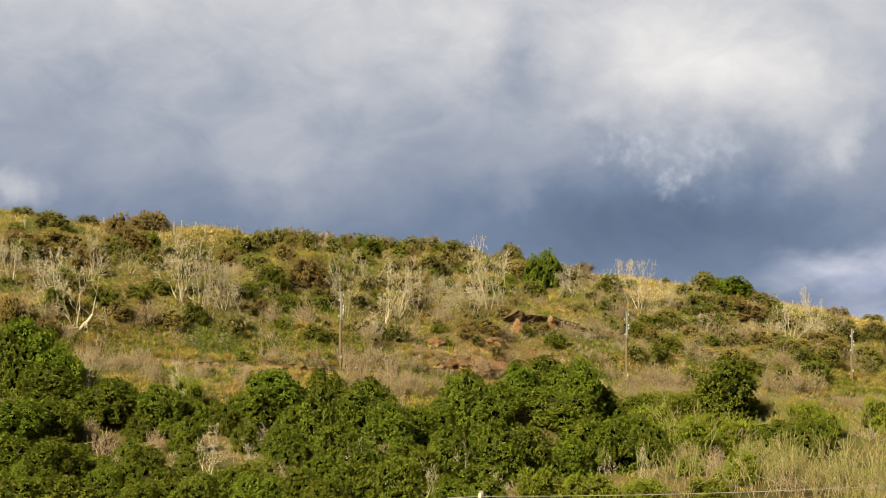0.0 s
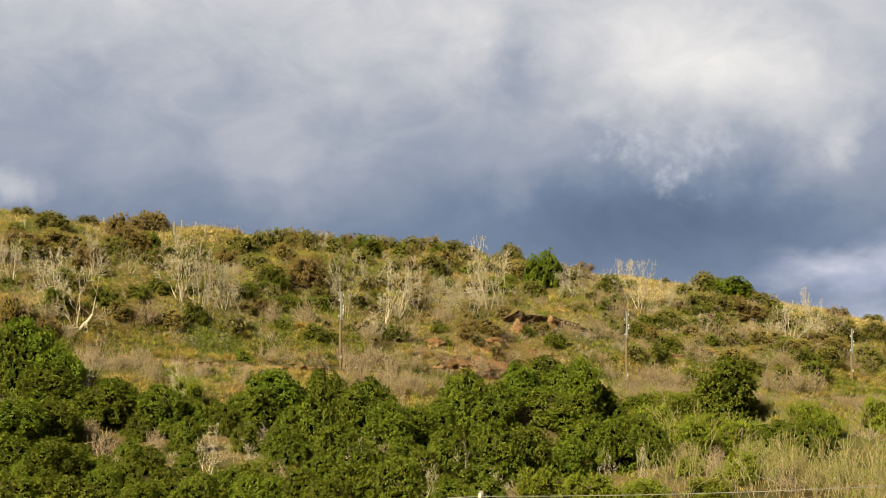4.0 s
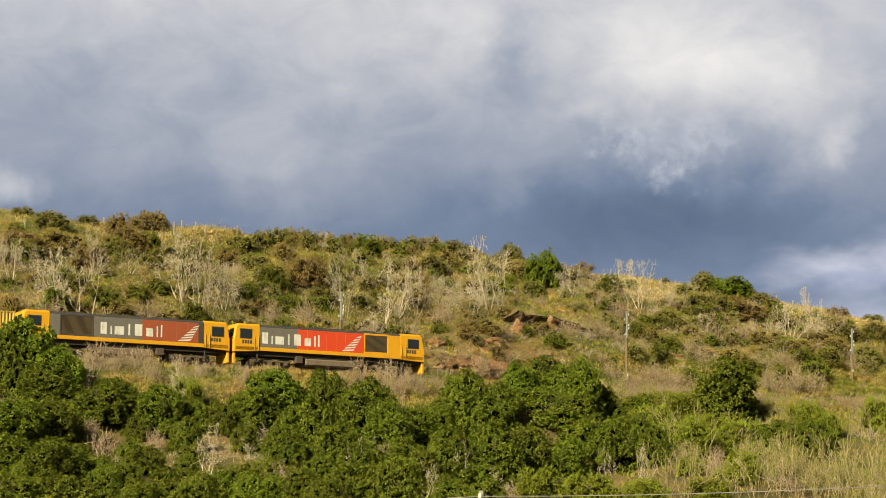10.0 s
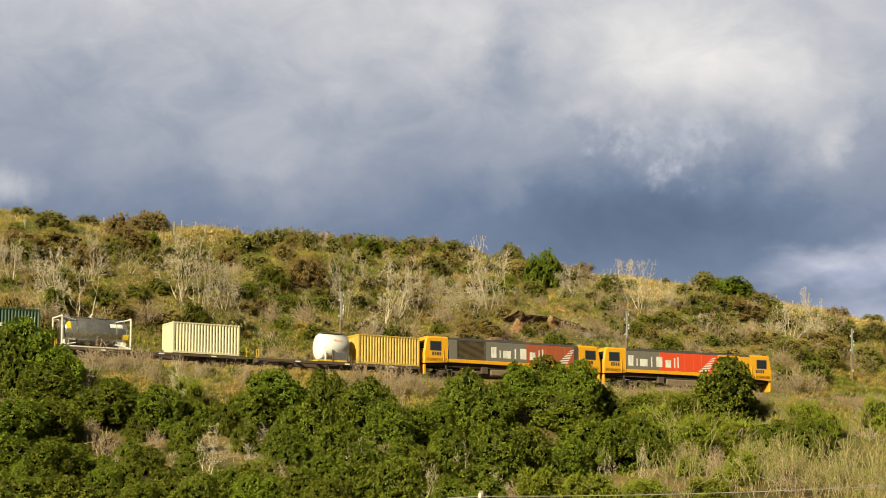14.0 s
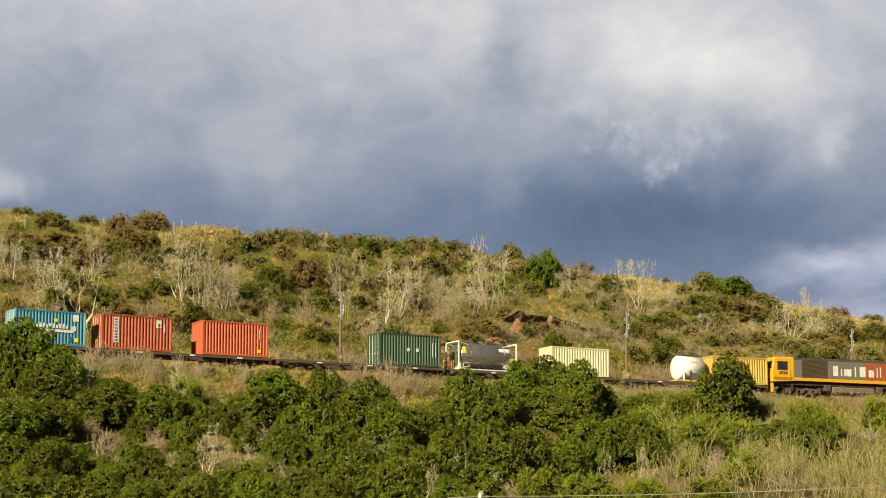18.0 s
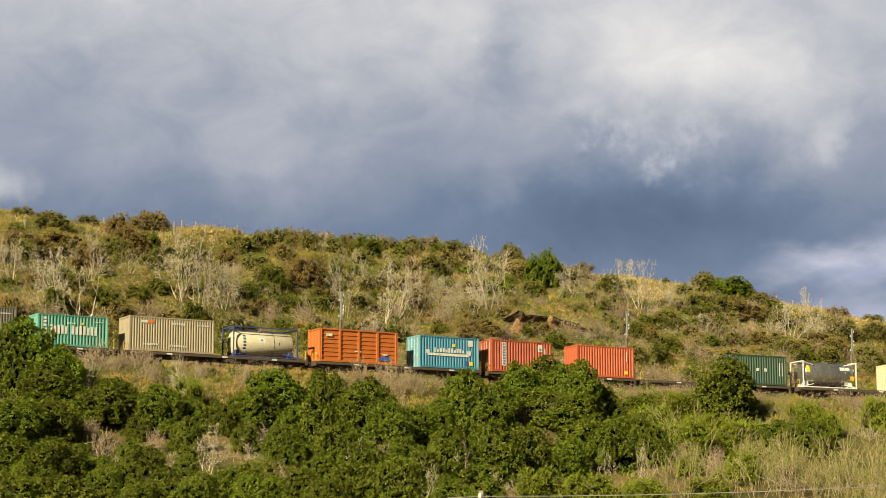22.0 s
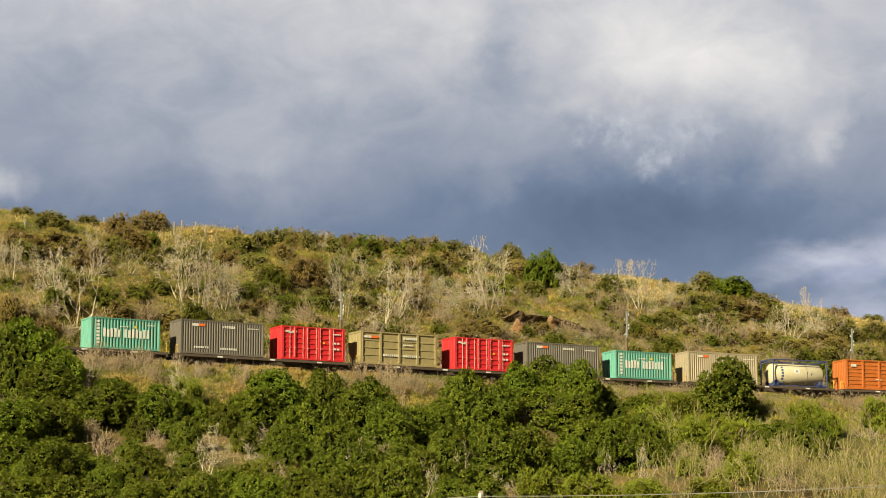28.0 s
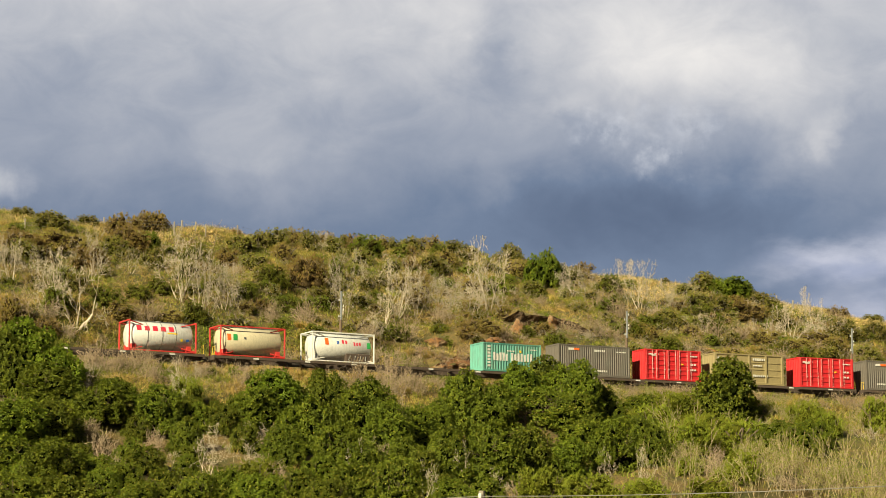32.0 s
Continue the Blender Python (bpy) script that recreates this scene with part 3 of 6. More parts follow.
def tank_container(s, frame_mat, shell_mat, label, marks=(), bands=(), r=1.16, open_top=False, diagonals=True, lower_box=False, L=6.06):
    c = thing("tank_container", Matrix(), label, "tank container", "tank containers on the train")
    h, H, z0 = L / 2, 2.59, DECK + 0.01
    zc = z0 + 0.22 + r
    t_ = 0.11
    part("tank_shell", barrel(-h + 0.22, h - 0.18, r, zc), shell_mat, c)
    for x in bands:
        bm = bmesh.new()
        rings = [[bm.verts.new((xx, math.cos(a_) * rr, zc + math.sin(a_) * rr)) for a_ in (2 * math.pi * i / 32 for i in range(32))] for xx, rr in ((x - 0.03, r), (x - 0.03, r + 0.012), (x + 0.03, r + 0.012), (x + 0.03, r))]
        for p_, q_ in zip(rings, rings[1:]):
            for i in range(32):
                bm.faces.new((p_[i], q_[i], q_[(i + 1) % 32], p_[(i + 1) % 32]))
        part("band", bm, C["tank_steel"], c)
    for x in (-1, 1):
        for y in (-1, 1):
            part("corner_post", boxes((*sorted((x * h, x * (h - t_))), *sorted((y * HALF, y * (HALF - t_))), z0, z0 + H), bevel=0.012), frame_mat, c)
        for z in (z0, z0 + H - t_):
            part("end_rail", boxes((*sorted((x * h, x * (h - t_))), -HALF + t_, HALF - t_, z, z + t_), bevel=0.01), frame_mat, c)
        if diagonals:
            for y in (-1, 1):
                part("brace", tube(bmesh.new(), (x * (h - 0.05), y * (HALF - 0.06), z0 + 0.1), (x * (h - 1.3), y * 0.95, z0 + 0.36), 0.06, seg=6), frame_mat, c)
                part("brace", tube(bmesh.new(), (x * (h - 0.05), y * (HALF - 0.06), z0 + H - 0.1), (x * (h - 1.3), y * 0.9, z0 + H - 0.36), 0.05, seg=6), frame_mat, c)
        part("saddle", boxes((*sorted((x * (h - 0.35), x * (h - 0.75))), -0.9, 0.9, z0 + 0.02, z0 + 0.6), bevel=0.02), frame_mat, c)
    for y in (-1, 1):
        part("bottom_rail", boxes((-h + t_, h - t_, *sorted((y * HALF, y * (HALF - 0.09))), z0, z0 + 0.10), bevel=0.01), frame_mat, c)
        if open_top:
            part("top_rail", boxes((-h + t_, h - t_, *sorted((y * HALF, y * (HALF - 0.09))), z0 + H - 0.10, z0 + H), bevel=0.01), frame_mat, c)
    part("walkway", boxes((-h + 0.5, h - 0.5, -0.28, 0.28, zc + r + 0.01, zc + r + 0.05)), C["tank_steel"], c)
    bm = bmesh.new()
    tube(bm, (0, 0, zc + r - 0.05), (0, 0, zc + r + 0.1), 0.28, seg=14)
    part("hatch", bm, C["tank_steel"], c)
    if lower_box:
        part("valve_box", boxes((0.3, 2.6, -1.12, -0.7, z0 + 0.12, z0 + 0.8), bevel=0.03), deck_brown, c)
        bm = bmesh.new()
        for k in range(4):
            tube(bm, (0.5 + k * 0.55, -1.15, z0 + 0.2), (0.7 + k * 0.5, -1.15, z0 + 0.62), 0.04, seg=6)
        part("pipework", bm, C["tank_steel"], c)
    for x0, x1, a0, a1, m_ in marks:
        part("marking", curved_mark(x0, x1, a0, a1, r, zc), m_, c)
    return placed(c, s)


def tword(x0, x1, a0, a1, count, mat):
    p = (x1 - x0) / count
    return [(x0 + i * p, x0 + (i + 0.6) * p, a0, a1 - (a1 - a0) * 0.1 * (i % 2), mat) for i in range(count)]


tank_container(-152.1, C["frame_pale"], C["tank_steel"], "bare steel tank container in a pale frame", marks=[(-2.6, -2.2, 5, 40, C["yellow_sign"]), (1.2, 2.3, 18, 36, W_), (2.3, 2.8, -30, -8, C["yellow_sign"])], bands=(-1.6, 0.1, 1.8))
tank_container(-211.1, C["frame_blue"], C["tank_cream"], "cream tank container in a navy blue frame", marks=[*[(-2.0, -1.75, -34 + k * 16, -24 + k * 16, C["pink_sign"]) for k in range(5)], (-0.6, 0.1, 2, 30, W_), (-0.35, -0.2, 10, 20, C["pink_sign"]), (1.3, 1.4, -5, 8, C["pink_sign"])], bands=(0.9,), open_top=True, r=1.02)
tank_container(-296.5, C["frame_pale"], C["tank_white"], "white tank container in a white frame with small signs", marks=[(-1.75, -1.4, 4, 36, C["orange_sign"]), (-0.6, -0.4, 10, 24, C["blue_sign"]), *tword(-0.1, 0.5, 12, 30, 2, C["red_sign"]), *tword(1.0, 1.8, 6, 22, 3, C["red_sign"]), (2.3, 2.65, -4, 22, C["green_sign"])], open_top=True, lower_box=True)
tank_container(-305.1, C["frame_red"], C["tank_cream"], "cream tank container in a bright red frame", marks=[(-2.35, -2.0, -2, 26, C["orange_sign"]), (-1.8, -1.4, -2, 26, C["green_sign"]), (-0.8, -0.6, 4, 14, C["tank_steel"])], open_top=True, bands=(-2.5,))
tank_container(-313.3, C["frame_red"], C["tank_white"], "white tank container with red marks in a bright red frame", marks=[*tword(-2.3, 1.3, 16, 40, 5, C["red_sign"]), (0.4, 1.3, 6, 11, C["yellow_sign"]), (1.6, 1.8, -22, -12, C["yellow_sign"]), (2.1, 2.35, -22, -12, C["blue_sign"])], bands=(-1.3, 0.0, 1.2), r=1.17)


def short_tank(s):
    """A small upright-framed bulk tank, ten feet long, with a valve cabinet."""
    c = thing("bulk_tank", Matrix(), "short white bulk tank with a grey valve cabinet", "tank container")
    z0 = DECK + 0.01
    part("tank_shell", barrel(-1.1, 1.6, 1.17, z0 + 1.36, 0.25), C["tank_bright"], c)
    part("base_frame", boxes((-1.5, 1.5, -1.2, -1.08, z0, z0 + 0.16), (-1.5, 1.5, 1.08, 1.2, z0, z0 + 0.16), (-1.5, -1.35, -1.2, 1.2, z0 + 0.003, z0 + 0.15), (1.35, 1.5, -1.2, 1.2, z0 + 0.003, z0 + 0.15), bevel=0.01), hazard_yellow, c)
    for x in (-0.15, 1.28):
        part("cabinet_post", boxes((x, x + 0.14, -1.24, -1.14, z0 + 0.02, z0 + 1.05), bevel=0.01), deck_brown, c)
    part("valve_cabinet", boxes((0.0, 1.3, -1.2, -1.0, z0 + 0.2, z0 + 0.85), bevel=0.03), C["tank_steel"], c)
    part("walkway", boxes((-0.8, 1.4, -0.5, 0.5, z0 + 2.56, z0 + 2.61)), C["tank_steel"], c)
    for x in (-0.85, 1.36):
        part("corner_post", boxes((x, x + 0.12, -1.22, -1.12, z0 + 0.1, z0 + 0.9), bevel=0.01), C["tank_bright"], c)
    for x0, x1, a0, a1, m_ in [*tword(0.1, 1.0, 22, 28, 4, C["red_sign"]), (0.1, 0.4, 31, 34, C["yellow_sign"])]:
        part("marking", curved_mark(x0, x1, a0, a1, 1.17, z0 + 1.36), m_, c)
    return placed(c, s)


short_tank(-130.4)
for a_, b_ in ((-137.6, -121.9), (-155.6, -138.5), (-172.8, -156.5), (-189.2, -173.5), (-206.4, -189.9), (-223.9, -207.2), (-241.2, -224.7), (-258.0, -241.9), (-274.9, -258.7), (-291.7, -275.7), (-308.7, -292.5), (-325.5, -309.5)):
    flat_wagon(a_, b_)

loco_yellow = paint("locomotive_yellow", (0.66, 0.32, 0.012), 0.42, 0, 0.14)
loco_red = paint("locomotive_red", (0.62, 0.065, 0.02), 0.42, 0, 0.1)
loco_red_dirty = paint("sooty_locomotive_red", (0.33, 0.075, 0.03), 0.55, 0, 0.45)
loco_grey = paint("locomotive_grey", (0.15, 0.14, 0.125), 0.5, 0, 0.3)
loco_roof = paint("locomotive_roof", (0.045, 0.042, 0.042), 0.7, 0, 0.3)
loco_mesh = paint("radiator_mesh", (0.10, 0.07, 0.035), 0.7, 0, 0.5)
glass = material("cab_glass", lambda n: n.add("BsdfPrincipled", **{"Base Color": (0.02, 0.025, 0.03, 1), "Roughness": 0.06, "Specular IOR Level": 0.6}))


def locomotive(s, label, spans, red, text_at, chevron_at):
    """A double-ended diesel locomotive. spans: (x0, x1, kind) of the flank between the cabs."""
    c = thing("locomotive", Matrix(), label, "locomotive", "locomotives of the freight train")
    h, hw = 9.25, 1.35
    top, sill_lo, sill_hi = 3.55, 1.46, 1.78
    part("frame", boxes((-h + 0.3, h - 0.3, -1.05, 1.05, 1.08, 1.46)), black_gear, c)
    for y in (-1, 1):
        part("side_sill", boxes((-h + 0.25, h - 0.25, *sorted((y * hw, y * (hw - 0.12))), sill_lo, sill_hi), bevel=0.015), loco_yellow, c, "yellow side sill")
    # hood body, slightly inside the sill line, with a cambered roof
    bm = bmesh.new()
    prof_ = [(-1.27, 1.76), (-1.27, top), (-1.05, top + 0.17), (-0.5, top + 0.25), (0.5, top + 0.25), (1.05, top + 0.17), (1.27, top), (1.27, 1.76)]
    ends = [[bm.verts.new((x, y, z)) for y, z in prof_] for x in (-h + 2.5, h - 2.4)]
    for i in range(7):
        bm.faces.new((ends[0][i], ends[0][i + 1], ends[1][i + 1], ends[1][i]))
    bm.faces.new(ends[0][::-1])
    bm.faces.new(ends[1])
    part("roof", bm, loco_roof, c, "dark grey roof")
    for y in (-1, 1):
        for x0, x1, kind in spans:
            m_ = {"grey": loco_grey, "red": red, "mesh": loco_yellow, "dark": loco_roof, "yellow": loco_yellow, "darkmesh": loco_roof}[kind]
            ya, yb = sorted((y * 1.262, y * 1.33))
            n_ = max(1, round((x1 - x0) / 0.95))
            if kind in ("mesh", "darkmesh"):
                part("side_panel", boxes((x0, x1, ya, yb, 1.78, 1.95), (x0, x1, ya, yb, 3.4, 3.56), (x0, x0 + 0.12, ya, yb, 1.95, 3.4), (x1 - 0.12, x1, ya, yb, 1.95, 3.4), bevel=0.01), m_, c)
                bm = bmesh.new()
                for k in range(18):
                    z = 1.97 + k * 0.08
                    box(bm, x0 + 0.1, x1 - 0.1, *sorted((y * 1.265, y * 1.30)), z, z + 0.045)
                part("radiator_grille", bm, loco_mesh, c, "dark brown radiator grille")
            else:
                for k in range(n_):
                    xa, xb = x0 + (x1 - x0) * k / n_, x0 + (x1 - x0) * (k + 1) / n_
                    part("side_panel", boxes((xa + 0.004, xb - 0.004, ya, yb, 1.78, 3.5), bevel=0.01), m_, c)
    for e in (-1, 1):
        x_in, x_out = e * (h - 2.45), e * h
        # cab shell: raked front, chamfered shoulders
        bm = bmesh.new()
        pr = [(0.0, 1.44), (0.0, 3.74), (2.02, 3.72), (2.2, 3.58), (2.36, 2.45), (2.42, 2.3), (2.42, 1.3)]
        rows3 = []
        for y, tuck in ((-hw, 0.0), (-hw + 0.16, 0.06), (hw - 0.16, 0.06), (hw, 0.0)):
            rows3.append([bm.verts.new((x_in + e * (px_ * (1 if tuck else 0.96)), y, z - (0.16 if not tuck and z > 3 else 0))) for px_, z in pr])
        for a_, b_ in zip(rows3, rows3[1:]):
            for i in range(len(pr)):
                j = (i + 1) % len(pr)
                bm.faces.new((a_[i], a_[j], b_[j], b_[i]))
        bm.faces.new(rows3[0][::-1])
        bm.faces.new(rows3[-1])
        bmesh.ops.recalc_face_normals(bm, faces=bm.faces)
        cab = part("cab", bm, loco_yellow, c, "bright yellow driving cab")
        for y in (-1, 1):
            xa, xb = sorted((x_in + e * 0.75, x_in + e * 1.75))
            part("window_frame", boxes((xa - 0.07, xb + 0.07, *sorted((y * hw, y * (hw + 0.012))), 2.43, 3.29), bevel=0.005), loco_roof, cab)
            part("cab_window", boxes((xa, xb, *sorted((y * (hw + 0.012), y * (hw + 0.02))), 2.5, 3.22)), glass, cab, "dark cab side window")
            xa2, xb2 = sorted((x_in + e * 0.62, x_in + e * 1.6))
            for k in range(4):
                part("number_bar", boxes((xa2 + k * 0.24, xa2 + k * 0.24 + 0.17, *sorted((y * hw, y * (hw + 0.008))), 2.02, 2.32)), loco_roof, cab)
            bm = bmesh.new()
            for xx in (x_in + e * 0.1, x_in + e * 0.5):
                tube(bm, (xx, y * (hw + 0.05), 1.45), (xx, y * (hw + 0.05), 2.6), 0.022, seg=6)
            part("grab_rail", bm, hazard_yellow, cab)
            part("step", boxes((*sorted((x_in + e * 0.15, x_in + e * 0.65)), *sorted((y * 1.05, y * 1.32)), 0.45, 0.5), (*sorted((x_in + e * 0.15, x_in + e * 0.65)), *sorted((y * 1.1, y * 1.32)), 0.8, 0.85), (*sorted((x_in + e * 0.12, x_in + e * 0.16)), *sorted((y * 1.05, y * 1.3)), 0.45, 1.2)), black_gear, c)
        for y in (-0.62, 0.62):
            bm = boxes((-0.02, 0.02, y - 0.5, y + 0.5, -0.36, 0.36))
            o = part("windscreen", bm, glass, cab)
            o.matrix_basis = pose(x_in + e * 2.285, 0, 2.98, 0, -8 * e, 0)
            bm = bmesh.new()
            tube(bm, (x_out - e * 0.08, y * 1.1, 1.72), (x_out + e * 0.03, y * 1.1, 1.72), 0.12, seg=12)
            part("headlight", bm, W_, cab)
        part("pilot", boxes((*sorted((x_out - e * 0.3, x_out - e * 0.05)), -1.2, 1.2, 0.28, 1.2), bevel=0.04), loco_yellow, c, "yellow snow plough plate")
        coupler(c, x_out - e * 0.1, e)
        bogie(c, e * 5.6, True)
    part("fuel_tank", boxes((-2.4, 2.4, -1.15, 1.15, 0.42, 1.05), bevel=0.12), dusty_gear, c)
    for x in (-3.3, 2.6):
        part("equipment_box", boxes((x, x + 0.65, -1.25, -0.7, 0.6, 1.2), bevel=0.03), deck_brown, c)
    bm = boxes((-1.5, 1.5, -0.4, 0.4, top + 0.24, top + 0.34), (3.4, 4.6, -0.7, 0.7, top + 0.2, top + 0.3), (-4.8, -3.6, -0.7, 0.7, top + 0.2, top + 0.3), bevel=0.03)
    part("roof_vent", bm, loco_roof, c)
    # white operator emblem as plain shapes: a row of blocks and a sheaf of slanted bars
    x = text_at
    for wd, ht in ((0.66, 1.05), (0.17, 0.75), (1.0, 0.75), (0.17, 1.0), (0.0, 0.0), (0.8, 1.05), (0.72, 0.75), (0.17, 1.0), (0.17, 1.1)):
        if wd == 0:
            x += 0.2
            continue
        part("emblem", boxes((x, x + wd * 0.82, -1.342, -1.334, 2.1, 2.1 + ht * 0.92), bevel=0.002), W_, c)
        x += wd + 0.2
    for k in range(6):
        bm = bmesh.new()
        z, xx = 1.85 + k * 0.24, chevron_at + k * 0.27
        vs = [bm.verts.new(p_) for p_ in ((xx, -1.34, z), (xx + 1.15 - k * 0.13, -1.34, z + 0.1), (xx + 1.28 - k * 0.13, -1.34, z + 0.24), (xx + 0.2, -1.34, z + 0.14))]
        bm.faces.new(vs)
        part("emblem", bm, W_, c)
    return placed(c, s)


locomotive(-93.6, "orange-red, grey and yellow double-ended diesel locomotive", [(-6.75, -3.2, "grey"), (-3.2, 3.2, "red"), (3.2, 5.6, "mesh"), (5.6, 6.85, "yellow")], loco_red, -6.55, 1.0)
locomotive(-112.3, "sooty grey, red and yellow double-ended diesel locomotive", [(-6.75, -5.9, "grey"), (-5.9, -2.95, "darkmesh"), (-2.95, 1.25, "grey"), (1.25, 6.3, "red"), (6.3, 6.85, "dark")], loco_red_dirty, -2.4, 4.4)


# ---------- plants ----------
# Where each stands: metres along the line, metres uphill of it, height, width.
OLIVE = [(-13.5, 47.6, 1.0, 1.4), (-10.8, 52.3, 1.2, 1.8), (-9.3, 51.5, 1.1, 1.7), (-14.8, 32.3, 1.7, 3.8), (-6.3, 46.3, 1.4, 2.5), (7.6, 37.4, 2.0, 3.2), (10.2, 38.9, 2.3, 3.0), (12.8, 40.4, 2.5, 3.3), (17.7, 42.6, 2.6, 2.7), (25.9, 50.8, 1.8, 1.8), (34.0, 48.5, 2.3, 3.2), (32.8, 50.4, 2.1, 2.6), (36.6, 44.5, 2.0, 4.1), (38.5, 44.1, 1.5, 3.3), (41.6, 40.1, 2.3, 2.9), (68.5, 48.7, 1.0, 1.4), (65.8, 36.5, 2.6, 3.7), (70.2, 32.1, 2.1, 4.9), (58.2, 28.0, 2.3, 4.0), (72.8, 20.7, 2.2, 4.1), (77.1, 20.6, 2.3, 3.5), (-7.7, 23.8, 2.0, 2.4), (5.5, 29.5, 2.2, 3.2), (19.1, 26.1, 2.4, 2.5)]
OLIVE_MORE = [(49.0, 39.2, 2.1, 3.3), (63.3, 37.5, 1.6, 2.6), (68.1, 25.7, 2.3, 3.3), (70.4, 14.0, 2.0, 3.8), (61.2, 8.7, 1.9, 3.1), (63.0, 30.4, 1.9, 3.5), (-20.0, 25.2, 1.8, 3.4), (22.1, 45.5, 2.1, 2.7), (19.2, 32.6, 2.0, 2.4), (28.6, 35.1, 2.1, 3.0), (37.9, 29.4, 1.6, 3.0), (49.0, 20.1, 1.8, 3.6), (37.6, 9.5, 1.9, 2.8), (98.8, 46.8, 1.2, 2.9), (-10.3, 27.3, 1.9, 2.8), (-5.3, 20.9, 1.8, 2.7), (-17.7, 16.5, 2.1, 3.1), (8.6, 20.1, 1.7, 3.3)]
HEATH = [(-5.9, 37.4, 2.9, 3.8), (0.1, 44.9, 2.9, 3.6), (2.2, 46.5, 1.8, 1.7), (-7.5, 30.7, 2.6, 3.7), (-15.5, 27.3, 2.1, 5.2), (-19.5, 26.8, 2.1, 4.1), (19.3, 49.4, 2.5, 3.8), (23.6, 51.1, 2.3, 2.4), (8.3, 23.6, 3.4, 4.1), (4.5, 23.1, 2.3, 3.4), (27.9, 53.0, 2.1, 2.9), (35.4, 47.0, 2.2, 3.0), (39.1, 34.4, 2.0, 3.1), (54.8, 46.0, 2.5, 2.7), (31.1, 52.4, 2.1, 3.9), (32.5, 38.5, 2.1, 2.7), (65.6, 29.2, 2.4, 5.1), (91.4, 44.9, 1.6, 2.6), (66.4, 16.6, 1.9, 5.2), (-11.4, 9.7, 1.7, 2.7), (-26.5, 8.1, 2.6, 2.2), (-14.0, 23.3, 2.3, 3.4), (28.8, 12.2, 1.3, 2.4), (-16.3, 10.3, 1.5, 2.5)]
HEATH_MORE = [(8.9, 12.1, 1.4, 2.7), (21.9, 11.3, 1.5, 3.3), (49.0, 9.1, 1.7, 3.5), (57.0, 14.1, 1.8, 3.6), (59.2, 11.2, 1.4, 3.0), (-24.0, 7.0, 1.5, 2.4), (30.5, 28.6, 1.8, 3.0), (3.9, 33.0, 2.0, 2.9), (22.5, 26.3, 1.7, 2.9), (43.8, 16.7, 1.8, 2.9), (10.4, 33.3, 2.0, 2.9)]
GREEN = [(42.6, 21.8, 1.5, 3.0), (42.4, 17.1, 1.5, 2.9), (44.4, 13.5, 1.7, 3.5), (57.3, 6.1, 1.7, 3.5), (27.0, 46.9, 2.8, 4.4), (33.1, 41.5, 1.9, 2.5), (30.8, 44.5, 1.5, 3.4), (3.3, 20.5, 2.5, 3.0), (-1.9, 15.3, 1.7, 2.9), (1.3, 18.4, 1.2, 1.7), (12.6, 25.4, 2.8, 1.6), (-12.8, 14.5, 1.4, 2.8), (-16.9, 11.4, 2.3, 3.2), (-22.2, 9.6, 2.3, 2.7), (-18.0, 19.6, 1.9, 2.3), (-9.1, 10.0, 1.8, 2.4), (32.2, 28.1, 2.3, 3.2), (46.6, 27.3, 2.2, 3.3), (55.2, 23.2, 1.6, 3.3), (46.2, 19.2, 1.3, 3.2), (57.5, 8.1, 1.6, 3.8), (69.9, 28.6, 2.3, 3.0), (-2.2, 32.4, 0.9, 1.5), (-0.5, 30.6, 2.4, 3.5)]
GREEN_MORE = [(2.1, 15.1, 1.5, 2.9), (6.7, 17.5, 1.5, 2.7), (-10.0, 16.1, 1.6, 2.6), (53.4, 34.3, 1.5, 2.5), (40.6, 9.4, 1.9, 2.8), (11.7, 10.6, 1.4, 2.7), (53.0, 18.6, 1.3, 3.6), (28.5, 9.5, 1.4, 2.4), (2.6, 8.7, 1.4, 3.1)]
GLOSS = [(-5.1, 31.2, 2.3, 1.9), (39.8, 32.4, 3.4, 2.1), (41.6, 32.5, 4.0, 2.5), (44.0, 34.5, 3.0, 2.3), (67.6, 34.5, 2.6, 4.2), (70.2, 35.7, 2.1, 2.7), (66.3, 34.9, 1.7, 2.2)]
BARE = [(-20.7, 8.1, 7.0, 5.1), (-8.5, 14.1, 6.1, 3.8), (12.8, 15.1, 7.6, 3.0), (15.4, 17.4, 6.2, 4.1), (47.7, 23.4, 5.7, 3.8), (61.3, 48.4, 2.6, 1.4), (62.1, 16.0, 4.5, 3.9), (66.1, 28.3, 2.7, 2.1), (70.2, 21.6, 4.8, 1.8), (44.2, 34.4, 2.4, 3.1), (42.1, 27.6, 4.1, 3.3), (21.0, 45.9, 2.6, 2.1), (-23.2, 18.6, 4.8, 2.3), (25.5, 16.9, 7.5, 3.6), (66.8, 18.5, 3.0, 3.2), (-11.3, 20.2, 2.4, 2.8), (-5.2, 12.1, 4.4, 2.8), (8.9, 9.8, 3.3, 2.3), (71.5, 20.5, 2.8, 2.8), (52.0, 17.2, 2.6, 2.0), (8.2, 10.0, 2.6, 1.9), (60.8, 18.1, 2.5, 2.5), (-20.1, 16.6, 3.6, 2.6)]
